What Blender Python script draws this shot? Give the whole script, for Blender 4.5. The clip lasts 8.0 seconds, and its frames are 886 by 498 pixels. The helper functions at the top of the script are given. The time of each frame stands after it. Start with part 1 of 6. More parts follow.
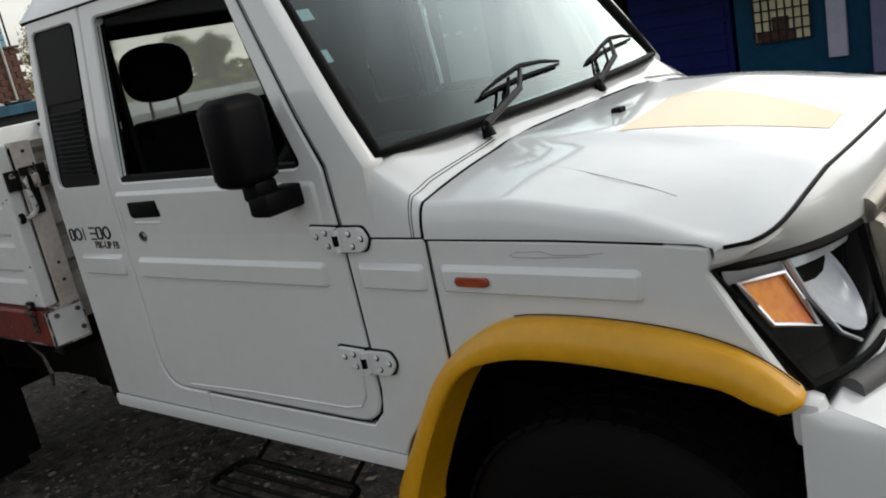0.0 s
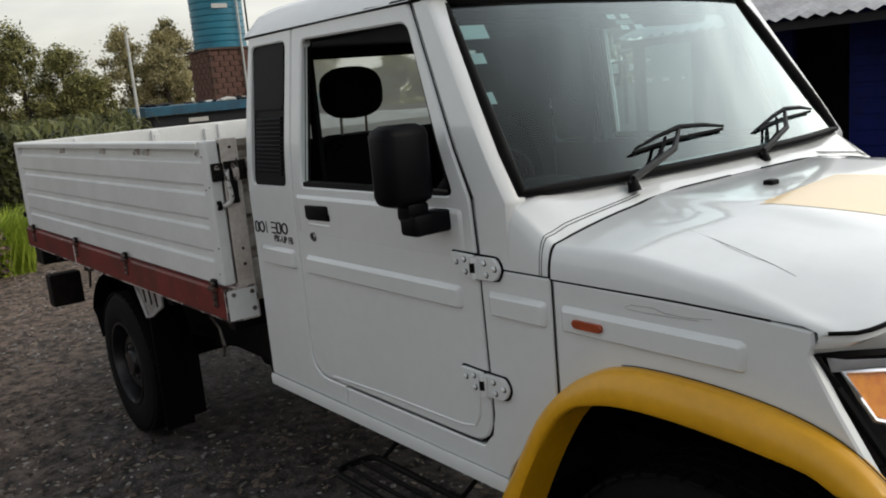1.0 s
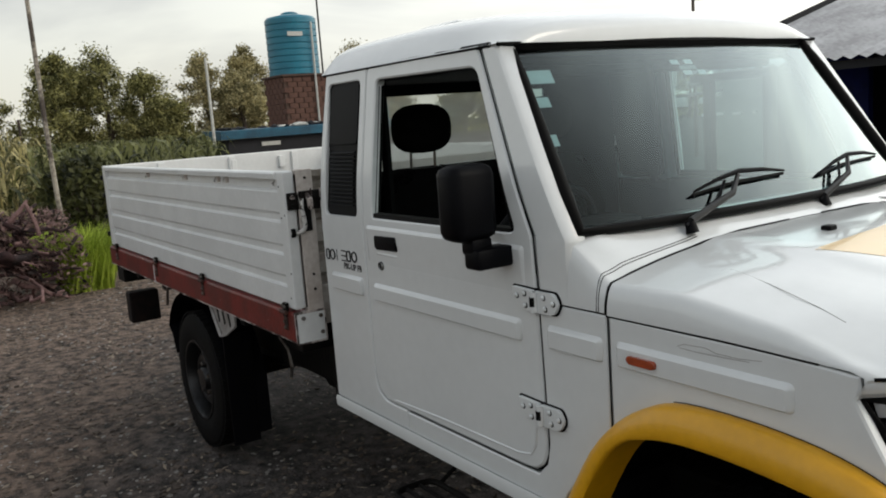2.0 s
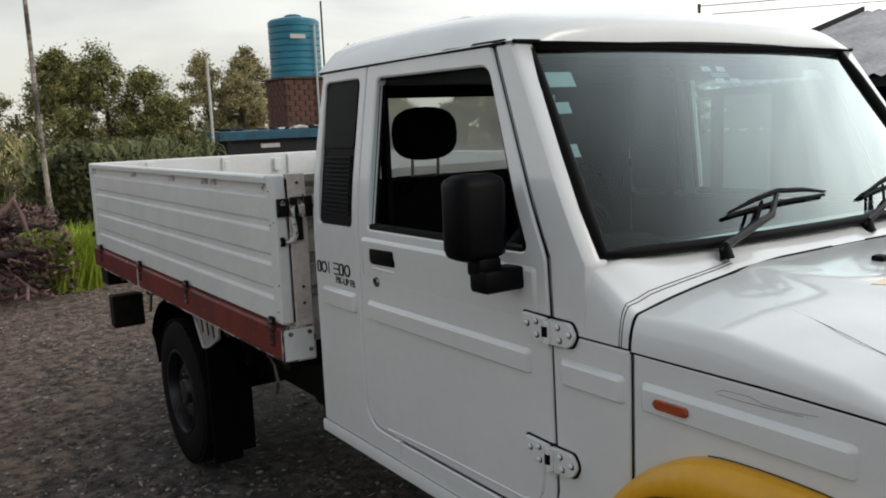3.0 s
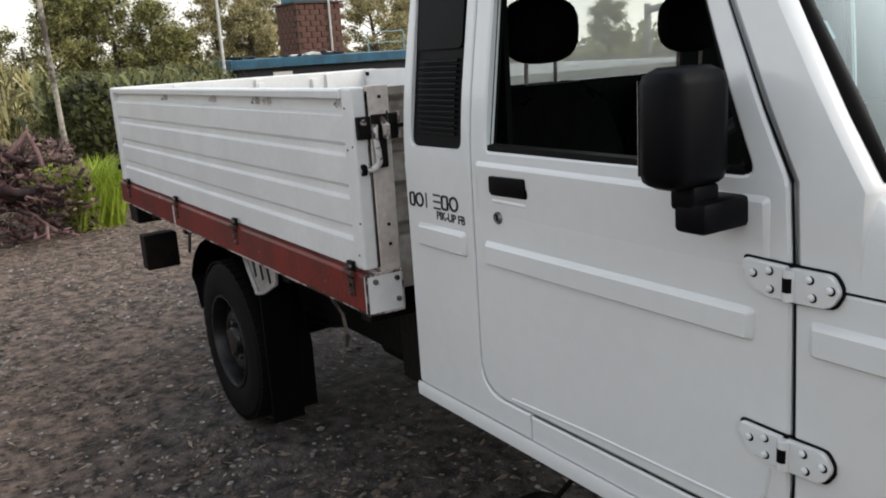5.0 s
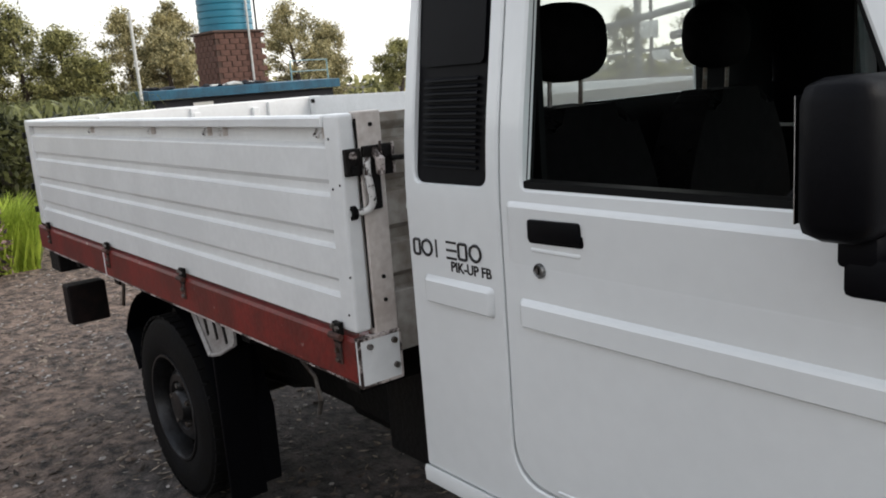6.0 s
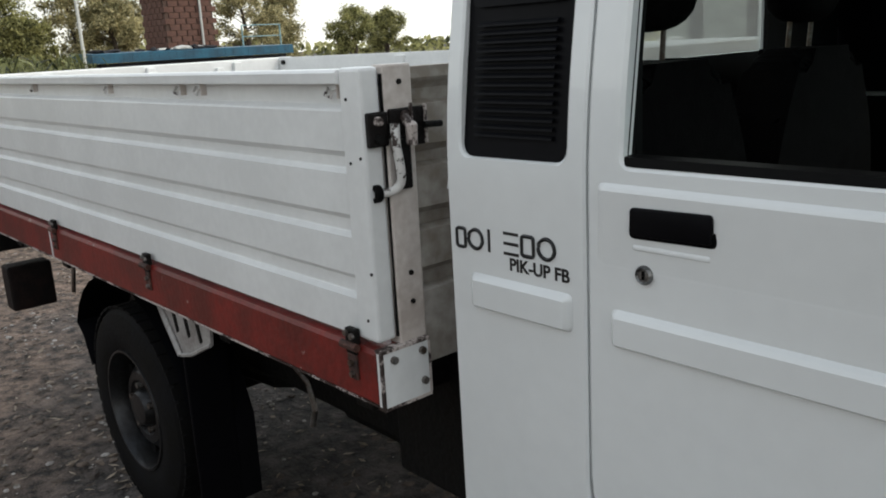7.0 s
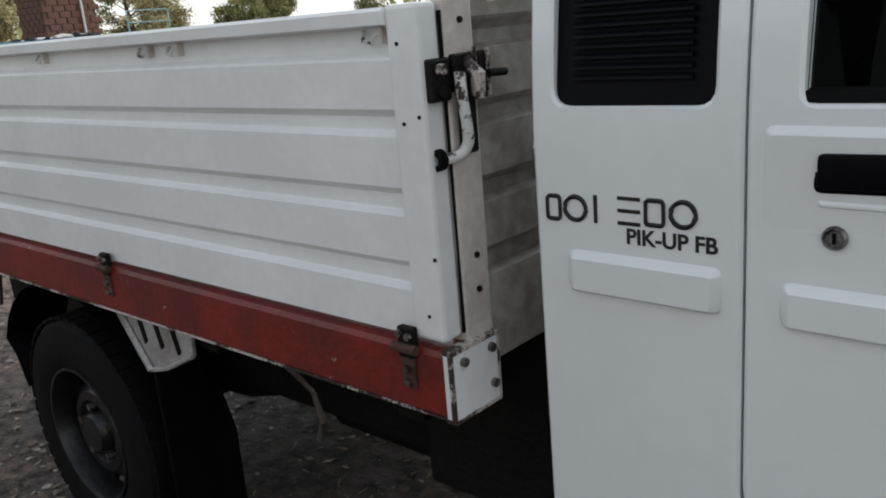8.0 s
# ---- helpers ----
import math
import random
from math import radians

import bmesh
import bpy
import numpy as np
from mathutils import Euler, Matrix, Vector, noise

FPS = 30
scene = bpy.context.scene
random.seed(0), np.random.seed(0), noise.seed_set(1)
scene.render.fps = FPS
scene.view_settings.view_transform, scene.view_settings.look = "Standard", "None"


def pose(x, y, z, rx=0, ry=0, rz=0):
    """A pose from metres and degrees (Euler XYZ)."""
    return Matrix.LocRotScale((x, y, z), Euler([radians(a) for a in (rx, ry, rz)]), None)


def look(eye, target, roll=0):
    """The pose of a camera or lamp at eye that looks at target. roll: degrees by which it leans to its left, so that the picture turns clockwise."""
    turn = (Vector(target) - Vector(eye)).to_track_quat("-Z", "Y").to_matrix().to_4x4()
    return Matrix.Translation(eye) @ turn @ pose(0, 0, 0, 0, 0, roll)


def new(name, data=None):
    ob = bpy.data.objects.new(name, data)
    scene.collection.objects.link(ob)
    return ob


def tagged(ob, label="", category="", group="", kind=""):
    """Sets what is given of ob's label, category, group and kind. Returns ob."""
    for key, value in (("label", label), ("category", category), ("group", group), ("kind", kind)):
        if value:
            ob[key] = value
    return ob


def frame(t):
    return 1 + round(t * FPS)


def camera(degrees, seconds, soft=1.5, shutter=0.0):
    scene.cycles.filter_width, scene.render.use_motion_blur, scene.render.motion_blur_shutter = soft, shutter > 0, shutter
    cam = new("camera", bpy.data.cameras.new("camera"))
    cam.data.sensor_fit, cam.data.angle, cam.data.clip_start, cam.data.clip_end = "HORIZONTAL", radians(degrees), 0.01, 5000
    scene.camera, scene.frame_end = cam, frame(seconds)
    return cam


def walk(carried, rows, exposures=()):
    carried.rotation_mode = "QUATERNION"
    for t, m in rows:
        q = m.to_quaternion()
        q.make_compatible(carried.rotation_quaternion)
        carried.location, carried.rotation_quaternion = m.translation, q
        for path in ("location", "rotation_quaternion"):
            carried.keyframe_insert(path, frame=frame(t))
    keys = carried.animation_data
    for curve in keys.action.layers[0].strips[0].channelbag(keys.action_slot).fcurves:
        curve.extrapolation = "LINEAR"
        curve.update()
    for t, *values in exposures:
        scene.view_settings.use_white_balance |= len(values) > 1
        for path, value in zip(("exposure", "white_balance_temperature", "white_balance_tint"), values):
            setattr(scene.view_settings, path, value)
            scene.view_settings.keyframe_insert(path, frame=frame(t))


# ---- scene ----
from mathutils.geometry import tessellate_polygon

cam = camera(55.7, 8.0, 1.9)
PATH = [
    (0, (0.778, -1.157, 1.494), (-0.467, 0.322, 0.982), -11.4),
    (0.5, (0.858, -1.108, 1.5), (-0.576, 0.215, 1.061), -7.7),
    (1, (0.932, -1.166, 1.514), (-0.622, 0.033, 1.13), -5.2),
    (1.5, (0.976, -1.216, 1.533), (-0.648, -0.096, 1.202), -5.5),
    (1.7, (1.01, -1.236, 1.557), (-0.627, -0.133, 1.235), -5.0),
    (2.8, (0.885, -1.117, 1.499), (-0.773, -0.034, 1.217), -3.1),
    (3, (0.819, -1.108, 1.538), (-0.828, -0.011, 1.246), -2.4),
    (3.5, (0.743, -1.059, 1.535), (-0.942, -0.014, 1.269), -0.7),
    (4, (0.616, -1.068, 1.512), (-1.048, -0.022, 1.145), -1.4),
    (4.5, (0.452, -1.104, 1.487), (-1.188, -0.061, 1.016), -3.1),
    (4.7, (0.383, -1.099, 1.48), (-1.261, -0.061, 1.012), -3.7),
    (5.8, (-0.07, -1.007, 1.477), (-1.663, 0.137, 1.083), -3.7),
    (6, (-0.149, -1.017, 1.469), (-1.694, 0.187, 1.062), -4.3),
    (6.5, (-0.338, -0.98, 1.441), (-1.796, 0.312, 0.989), -4.5),
    (7, (-0.543, -0.916, 1.438), (-2.003, 0.363, 0.957), -3.2),
    (7.5, (-0.735, -0.911, 1.413), (-2.131, 0.439, 0.935), -3.7),
    (8, (-0.915, -0.923, 1.384), (-2.206, 0.507, 0.846), -4.9),
]
EXPOSE = [(0.0, 0.19, 6550, 9), (0.5, 0.35, 6560, 9), (1.0, 0.16, 6560, 9), (1.5, 0.22, 6580, 8), (3.0, 0.17, 6470, 9), (3.5, 0.01, 6440, 10), (4.0, 0.18, 6430, 11), (4.5, 0.68, 6450, 11), (6.0, 0.9, 6380, 12), (6.5, 0.83, 6420, 7), (7.0, 0.76, 6390, 8), (7.5, 0.87, 6330, 9), (8.0, 0.65, 6280, 9)]
walk(cam, [(t, look(eye, target, roll)) for t, eye, target, roll in PATH], EXPOSE)

# ---- light ----
world = bpy.data.worlds.new("sky")
scene.world = world
world.use_nodes = True
wn, wl = world.node_tree.nodes, world.node_tree.links
sky = wn.new("ShaderNodeTexSky")
sky.sky_type, sky.sun_disc = "NISHITA", False
sky.sun_elevation, sky.sun_rotation = radians(38), radians(62)
sky.air_density, sky.dust_density, sky.ozone_density = 1.0, 4.0, 1.0
haze = wn.new("ShaderNodeMixRGB")
haze.inputs[0].default_value = 0.85
# overcast: a cloud sheet with the sun veiled high behind it; the cloud thins out and glows above the horizon beyond the workshop
THIN_AT = Vector((0.10, 0.90, 0.42)).normalized()
tex, cut, lift = wn.new("ShaderNodeTexCoord"), wn.new("ShaderNodeSeparateXYZ"), wn.new("ShaderNodeValToRGB")
wl.new(tex.outputs["Generated"], cut.inputs[0]), wl.new(cut.outputs[2], lift.inputs[0])
lift.color_ramp.elements[0].position, lift.color_ramp.elements[0].color = 0.0, (1.0, 0.96, 0.85, 1)
lift.color_ramp.elements[1].position, lift.color_ramp.elements[1].color = 0.90, (0.46, 0.49, 0.53, 1)
low = lift.color_ramp.elements.new(0.12)
low.color = (0.99, 0.978, 0.915, 1)
lift.color_ramp.elements.new(0.36).color = (0.97, 0.98, 0.98, 1)
lift.color_ramp.elements.new(0.55).color = (0.80, 0.825, 0.86, 1)
glow, dot, half = wn.new("ShaderNodeValToRGB"), wn.new("ShaderNodeVectorMath"), wn.new("ShaderNodeMath")
dot.operation, half.operation = "DOT_PRODUCT", "MULTIPLY_ADD"
dot.inputs[1].default_value = THIN_AT
half.inputs[1].default_value, half.inputs[2].default_value = 0.5, 0.5
wl.new(tex.outputs["Generated"], dot.inputs[0]), wl.new(dot.outputs["Value"], half.inputs[0]), wl.new(half.outputs[0], glow.inputs[0])
glow.color_ramp.elements[0].position, glow.color_ramp.elements[0].color = 0.0, (0.27, 0.27, 0.27, 1)
glow.color_ramp.elements[1].position, glow.color_ramp.elements[1].color = 1.0, (0.95, 0.94, 0.91, 1)
for at, v in ((0.25, 0.300), (0.5, 0.275), (0.6, 0.295), (0.8, 0.44), (0.9, 0.58)):
    glow.color_ramp.elements.new(at).color = (v, v, v, 1)
over, both_sky = wn.new("ShaderNodeMixRGB"), wn.new("ShaderNodeMixRGB")
over.blend_type = both_sky.blend_type = "MULTIPLY"
over.inputs[0].default_value = both_sky.inputs[0].default_value = 1.0
over.inputs[1].default_value = (26.0, 26.3, 26.0, 1)
wl.new(lift.outputs[0], over.inputs[2]), wl.new(over.outputs[0], both_sky.inputs[1]), wl.new(glow.outputs[0], both_sky.inputs[2])
# soft cloud structure
cloud, veil, clouded = wn.new("ShaderNodeTexNoise"), wn.new("ShaderNodeValToRGB"), wn.new("ShaderNodeMixRGB")
cloud.inputs["Scale"].default_value, cloud.inputs["Detail"].default_value, cloud.inputs["Distortion"].default_value = 2.6, 5, 0.6
stretch = wn.new("ShaderNodeMapping")
stretch.inputs["Scale"].default_value = (1.0, 1.0, 3.2)
wl.new(tex.outputs["Generated"], stretch.inputs[0]), wl.new(stretch.outputs[0], cloud.inputs["Vector"]), wl.new(cloud.outputs[0], veil.inputs[0])
veil.color_ramp.elements[0].position, veil.color_ramp.elements[0].color = 0.36, (0.76, 0.76, 0.79, 1)
veil.color_ramp.elements[1].position, veil.color_ramp.elements[1].color = 0.58, (1.0, 1.0, 1.0, 1)
clouded.blend_type = "MULTIPLY"
clouded.inputs[0].default_value = 1.0
wl.new(both_sky.outputs[0], clouded.inputs[1]), wl.new(veil.outputs[0], clouded.inputs[2])
wl.new(clouded.outputs[0], haze.inputs[2])
wl.new(sky.outputs[0], haze.inputs[1])
wl.new(haze.outputs[0], wn["Background"].inputs[0])
wn["Background"].inputs[1].default_value = 0.11
sun = new("sun", bpy.data.lights.new("sun", "SUN"))
sun.data.energy, sun.data.angle, sun.data.color = 0.55, radians(22), (1.0, 0.90, 0.76)
sun.matrix_world = look((12.0, 6.5, 10.5), (0, 0, 0))

# ---- materials ----


def material(name, colour, rough=0.5, metal=0.0, vary=0.15, scale=8.0, bump=0.0, bump_scale=60.0, second=None, coat=0.0, spread=(0.4, 0.62), spec=0.5, chips=None):
    """A procedural surface: two scales of mottling between colour and second, and a fine relief."""
    m = bpy.data.materials.new(name)
    m.use_nodes = True
    n, l = m.node_tree.nodes, m.node_tree.links
    p = n["Principled BSDF"]
    p.inputs["Roughness"].default_value, p.inputs["Metallic"].default_value = rough, metal
    p.inputs["Specular IOR Level"].default_value = spec
    p.inputs["Coat Weight"].default_value, p.inputs["Coat Roughness"].default_value = coat, 0.06
    tc = n.new("ShaderNodeTexCoord")
    big, fine = n.new("ShaderNodeTexNoise"), n.new("ShaderNodeTexNoise")
    big.inputs["Scale"].default_value, big.inputs["Detail"].default_value = scale, 6
    fine.inputs["Scale"].default_value, fine.inputs["Detail"].default_value = scale * 9, 4
    l.new(tc.outputs["Object"], big.inputs["Vector"]), l.new(tc.outputs["Object"], fine.inputs["Vector"])
    add = n.new("ShaderNodeMath")
    add.operation = "MULTIPLY_ADD"
    add.inputs[1].default_value, add.inputs[2].default_value = 0.35, 0.0
    l.new(fine.outputs[0], add.inputs[0])
    both = n.new("ShaderNodeMath")
    both.operation = "MULTIPLY_ADD"
    both.inputs[1].default_value = 0.65
    l.new(big.outputs[0], both.inputs[0]), l.new(add.outputs[0], both.inputs[2])
    ramp = n.new("ShaderNodeValToRGB")
    ramp.color_ramp.elements[0].position, ramp.color_ramp.elements[1].position = spread
    dark = second or tuple(c * (1 - vary) for c in colour)
    ramp.color_ramp.elements[0].color, ramp.color_ramp.elements[1].color = (*dark, 1), (*colour, 1)
    l.new(both.outputs[0], ramp.inputs[0]), l.new(ramp.outputs[0], p.inputs["Base Color"])
    if chips:
        tone, edge, size = chips
        fleck, mask, mixc = n.new("ShaderNodeTexNoise"), n.new("ShaderNodeValToRGB"), n.new("ShaderNodeMixRGB")
        fleck.inputs["Scale"].default_value, fleck.inputs["Detail"].default_value = size, 9
        fleck.inputs["Roughness"].default_value = 0.7
        mask.color_ramp.elements[0].position, mask.color_ramp.elements[1].position = edge, edge + 0.02
        mixc.inputs[2].default_value = (*tone, 1)
        l.new(tc.outputs["Object"], fleck.inputs["Vector"]), l.new(fleck.outputs[0], mask.inputs[0]), l.new(mask.outputs[0], mixc.inputs[0])
        l.new(ramp.outputs[0], mixc.inputs[1]), l.new(mixc.outputs[0], p.inputs["Base Color"])
    if bump:
        rel = n.new("ShaderNodeTexNoise")
        rel.inputs["Scale"].default_value, rel.inputs["Detail"].default_value = bump_scale, 5
        l.new(tc.outputs["Object"], rel.inputs["Vector"])
        b = n.new("ShaderNodeBump")
        b.inputs["Strength"].default_value, b.inputs["Distance"].default_value = bump, 0.02
        l.new(rel.outputs[0], b.inputs["Height"]), l.new(b.outputs[0], p.inputs["Normal"])
    return m


def clear(name, colour=(1, 1, 1), rough=0.0, gloss=0.1, dust=0.0):
    """A thin pane: see-through with a mirror layer by Fresnel."""
    m = bpy.data.materials.new(name)
    m.use_nodes = True
    n, l = m.node_tree.nodes, m.node_tree.links
    out = n["Material Output"]
    n.remove(n["Principled BSDF"])
    tr, gl, mix, fr = n.new("ShaderNodeBsdfTransparent"), n.new("ShaderNodeBsdfGlossy"), n.new("ShaderNodeMixShader"), n.new("ShaderNodeFresnel")
    tr.inputs[0].default_value = (*colour, 1)
    gl.inputs["Roughness"].default_value = rough
    gl.inputs[0].default_value = (0.87, 0.97, 0.96, 1)
    fr.inputs[0].default_value = 1.5 + gloss
    l.new(fr.outputs[0], mix.inputs[0]), l.new(tr.outputs[0], mix.inputs[1]), l.new(gl.outputs[0], mix.inputs[2])
    if dust == 0:
        l.new(mix.outputs[0], out.inputs[0])
        return m
    film, cover = n.new("ShaderNodeMixShader"), n.new("ShaderNodeMixShader")
    near, behind = n.new("ShaderNodeBsdfDiffuse"), n.new("ShaderNodeBsdfTranslucent")
    near.inputs[0].default_value = behind.inputs[0].default_value = (0.80, 0.80, 0.74, 1)
    film.inputs[0].default_value = 0.5
    l.new(near.outputs[0], film.inputs[1]), l.new(behind.outputs[0], film.inputs[2])
    grime = n.new("ShaderNodeTexNoise")
    grime.inputs["Scale"].default_value, grime.inputs["Detail"].default_value = 4.0, 3
    amount = n.new("ShaderNodeMath")
    amount.operation = "MULTIPLY_ADD"
    amount.inputs[1].default_value, amount.inputs[2].default_value = dust * 0.5, dust * 0.75
    l.new(grime.outputs[0], amount.inputs[0]), l.new(amount.outputs[0], cover.inputs[0])
    l.new(mix.outputs[0], cover.inputs[1]), l.new(film.outputs[0], cover.inputs[2]), l.new(cover.outputs[0], out.inputs[0])
    return m


PAINT = material("white_paint", (0.74, 0.76, 0.76), 0.22, vary=0.05, scale=3, bump=0.015, bump_scale=3, coat=0.75)
BED_PAINT = material("bed_paint", (0.77, 0.78, 0.775), 0.36, vary=0.09, scale=5, bump=0.05, bump_scale=9, chips=((0.10, 0.05, 0.035), 0.735, 11))
RED = material("red_oxide", (0.19, 0.013, 0.009), 0.45, second=(0.10, 0.010, 0.007), scale=7, bump=0.1, chips=((0.42, 0.33, 0.30), 0.66, 17))
YELLOW = material("yellow_paint", (0.75, 0.37, 0.006), 0.38, vary=0.15, scale=5, coat=0.2)
BLACK = material("black_plastic", (0.0035, 0.0036, 0.005), 0.45, vary=0.3, scale=12, bump=0.04, bump_scale=300, spec=0.08)
RUBBER = material("rubber", (0.0075, 0.0075, 0.0085), 0.7, second=(0.007, 0.0066, 0.006), scale=10, bump=0.15, bump_scale=80, spec=0.08)
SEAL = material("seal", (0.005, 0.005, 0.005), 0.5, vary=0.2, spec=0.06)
DARKMETAL = material("dark_metal", (0.007, 0.007, 0.007), 0.6, metal=0.1, second=(0.009, 0.008, 0.007), scale=10, bump=0.2, spec=0.12)
STEEL = material("worn_steel", (0.28, 0.27, 0.26), 0.4, metal=0.9, second=(0.12, 0.09, 0.07), scale=14, bump=0.1)
CHROME = material("chrome", (0.6, 0.6, 0.6), 0.15, metal=1.0, vary=0.1)
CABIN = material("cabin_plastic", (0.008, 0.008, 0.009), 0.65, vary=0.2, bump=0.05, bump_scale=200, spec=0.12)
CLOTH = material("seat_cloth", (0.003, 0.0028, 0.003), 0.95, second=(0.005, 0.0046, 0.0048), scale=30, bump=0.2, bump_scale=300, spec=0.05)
SIDE_LENS = material("side_lens", (0.42, 0.07, 0.02), 0.25, vary=0.3, scale=40, coat=0.4)
AMBER = material("amber_lens", (1.0, 0.36, 0.02), 0.25, second=(0.75, 0.15, 0.008), scale=9, coat=0.5)
GLASS = clear("windscreen_glass", (0.40, 0.55, 0.57), 0.0, 0.36, 0.0)
# laminated screen: its gloss climbs steeply towards grazing views
gn, gl_ = GLASS.node_tree.nodes, GLASS.node_tree.links
tilt_in, steep, gain = gn.new("ShaderNodeLayerWeight"), gn.new("ShaderNodeMath"), gn.new("ShaderNodeMath")
tilt_in.inputs[0].default_value = 0.5
steep.operation, gain.operation, gain.use_clamp = "POWER", "MULTIPLY", True
steep.inputs[1].default_value, gain.inputs[1].default_value = 2.8, 1.38
gl_.new(tilt_in.outputs["Facing"], steep.inputs[0]), gl_.new(steep.outputs[0], gain.inputs[0])
for link in list(gl_):
    if link.from_node.type == "FRESNEL":
        gl_.new(gain.outputs[0], link.to_socket)
LAMPGLASS = clear("lamp_glass", (0.97, 0.98, 0.99), 0.0, -0.38)
RUST = material("rusty_steel", (0.10, 0.035, 0.022), 0.8, second=(0.02, 0.014, 0.012), scale=25, bump=0.3)
STAY = material("pale_stay", (0.42, 0.41, 0.40), 0.5, metal=0.2, second=(0.25, 0.23, 0.22), scale=12)
INK = material("decal_ink", (0.01, 0.01, 0.011), 0.4, vary=0.1)

# ---- shaping helpers ----


def part(name, bm, mat, parent=None, label="", smooth=False, angle=40, plain=9.0, out=None):
    """Links a bmesh as one mesh object under a thing or a part. plain: faces larger than this stay flat. out: where an open skin faces."""
    me = bpy.data.meshes.new(name)
    bmesh.ops.recalc_face_normals(bm, faces=bm.faces)
    if out is not None:
        bm.normal_update()
        total = Vector()
        for f in bm.faces:
            total += f.normal * f.calc_area()
        if total.dot(Vector(out)) < 0:
            bmesh.ops.reverse_faces(bm, faces=bm.faces)
    if smooth:
        for f in bm.faces:
            f.smooth = abs(f.normal.y) < 0.98 if plain < 0 else f.calc_area() < plain
        lim = radians(angle)
        for e in bm.edges:
            e.smooth = len(e.link_faces) == 2 and e.calc_face_angle(0) < lim
    bm.to_mesh(me)
    bm.free()
    me.materials.append(mat)
    ob = new(name, me)
    if parent:
        ob.parent = parent
        ob.matrix_parent_inverse = parent.matrix_world.inverted()
    return tagged(ob, label) if label else ob


def thing(name, at, label, category, group="", kind=""):
    """An empty at a thing's base, which parents its parts."""
    ob = new(name)
    ob.empty_display_size = 0.1
    ob.matrix_world = Matrix.Translation(at)
    return tagged(ob, label, category, group, kind)


def flat(y):
    """The other side of the truck's middle plane."""
    return WIDE - y


def box(x0, x1, y0, y1, z0, z1, bevel=0.0, bm=None, turn=None):
    own = bm or bmesh.new()
    res = bmesh.ops.create_cube(own, size=1)
    m = Matrix.Translation(((x0 + x1) / 2, (y0 + y1) / 2, (z0 + z1) / 2)) @ (turn or Matrix()) @ Matrix.Diagonal((x1 - x0, y1 - y0, z1 - z0, 1))
    bmesh.ops.transform(own, matrix=m, verts=res["verts"])
    if bevel:
        edges = {e for v in res["verts"] for e in v.link_edges}
        bmesh.ops.bevel(own, geom=list(edges), offset=bevel, segments=2, affect="EDGES", profile=0.5)
    return own


def prism(outline, y0, y1, bevel=0.0, axis="y", bm=None):
    """Extrudes an outline of (u, w) from y0 to y1 along an axis: 'y' takes (x, z), 'x' takes (y, z), 'z' takes (x, y)."""
    own = bm or bmesh.new()

    def put(u, w, d):
        return {"y": (u, d, w), "x": (d, u, w), "z": (u, w, d)}[axis]
    a = [own.verts.new(put(u, w, y0)) for u, w in outline]
    b = [own.verts.new(put(u, w, y1)) for u, w in outline]
    k = len(a)
    faces = [own.faces.new(a), own.faces.new(b[::-1])]
    for i in range(k):
        faces.append(own.faces.new((a[i], b[i], b[(i + 1) % k], a[(i + 1) % k])))
    if bevel:
        edges = {e for f in faces for e in f.edges}
        bmesh.ops.bevel(own, geom=list(edges), offset=bevel, segments=2, affect="EDGES", profile=0.5)
    return own


def rounded(points, r, steps=4):
    """An outline with its corners rounded; r is one radius or one for each corner."""
    out = []
    k = len(points)
    for i in range(k):
        p, a, b = Vector(points[i]), Vector(points[i - 1]), Vector(points[(i + 1) % k])
        rr = r[i] if isinstance(r, (list, tuple)) else r
        if rr <= 0:
            out.append(tuple(p))
            continue
        u, w = (a - p).normalized(), (b - p).normalized()
        rr = min(rr, (a - p).length * 0.49, (b - p).length * 0.49)
        s, e = p + u * rr, p + w * rr
        for j in range(steps + 1):
            f = j / steps
            out.append(tuple((1 - f) ** 2 * s + 2 * f * (1 - f) * p + f * f * e))
    return out


def tube(points, r, sides=8, bm=None, close=False):
    """A round bar along points."""
    own = bm or bmesh.new()
    pts = [Vector(p) for p in points]
    rings = []
    up = Vector((0.13, 0.31, 0.94)).normalized()
    k = len(pts)
    for i, p in enumerate(pts):
        d = (pts[(i + 1) % k] - pts[i - 1]) if close else (pts[min(i + 1, k - 1)] - pts[max(i - 1, 0)])
        d.normalize()
        u = d.cross(up)
        u = (u if u.length > 0.05 else d.cross(Vector((1, 0, 0)))).normalized()
        w = d.cross(u)
        rr = r[i] if isinstance(r, (list, tuple)) else r
        rings.append([own.verts.new(p + rr * (math.cos(2 * math.pi * j / sides) * u + math.sin(2 * math.pi * j / sides) * w)) for j in range(sides)])
    for i in range(k if close else k - 1):
        a, b = rings[i], rings[(i + 1) % k]
        for j in range(sides):
            own.faces.new((a[j], a[(j + 1) % sides], b[(j + 1) % sides], b[j]))
    if not close:
        own.faces.new(rings[0][::-1]), own.faces.new(rings[-1])
    return own


def loft(rows, bm=None, caps=False):
    """A skin over rows of points, all of one length."""
    own = bm or bmesh.new()
    vs = [[own.verts.new(p) for p in row] for row in rows]
    for a, b in zip(vs, vs[1:]):
        for i in range(len(a) - 1):
            own.faces.new((a[i], a[i + 1], b[i + 1], b[i]))
    return own


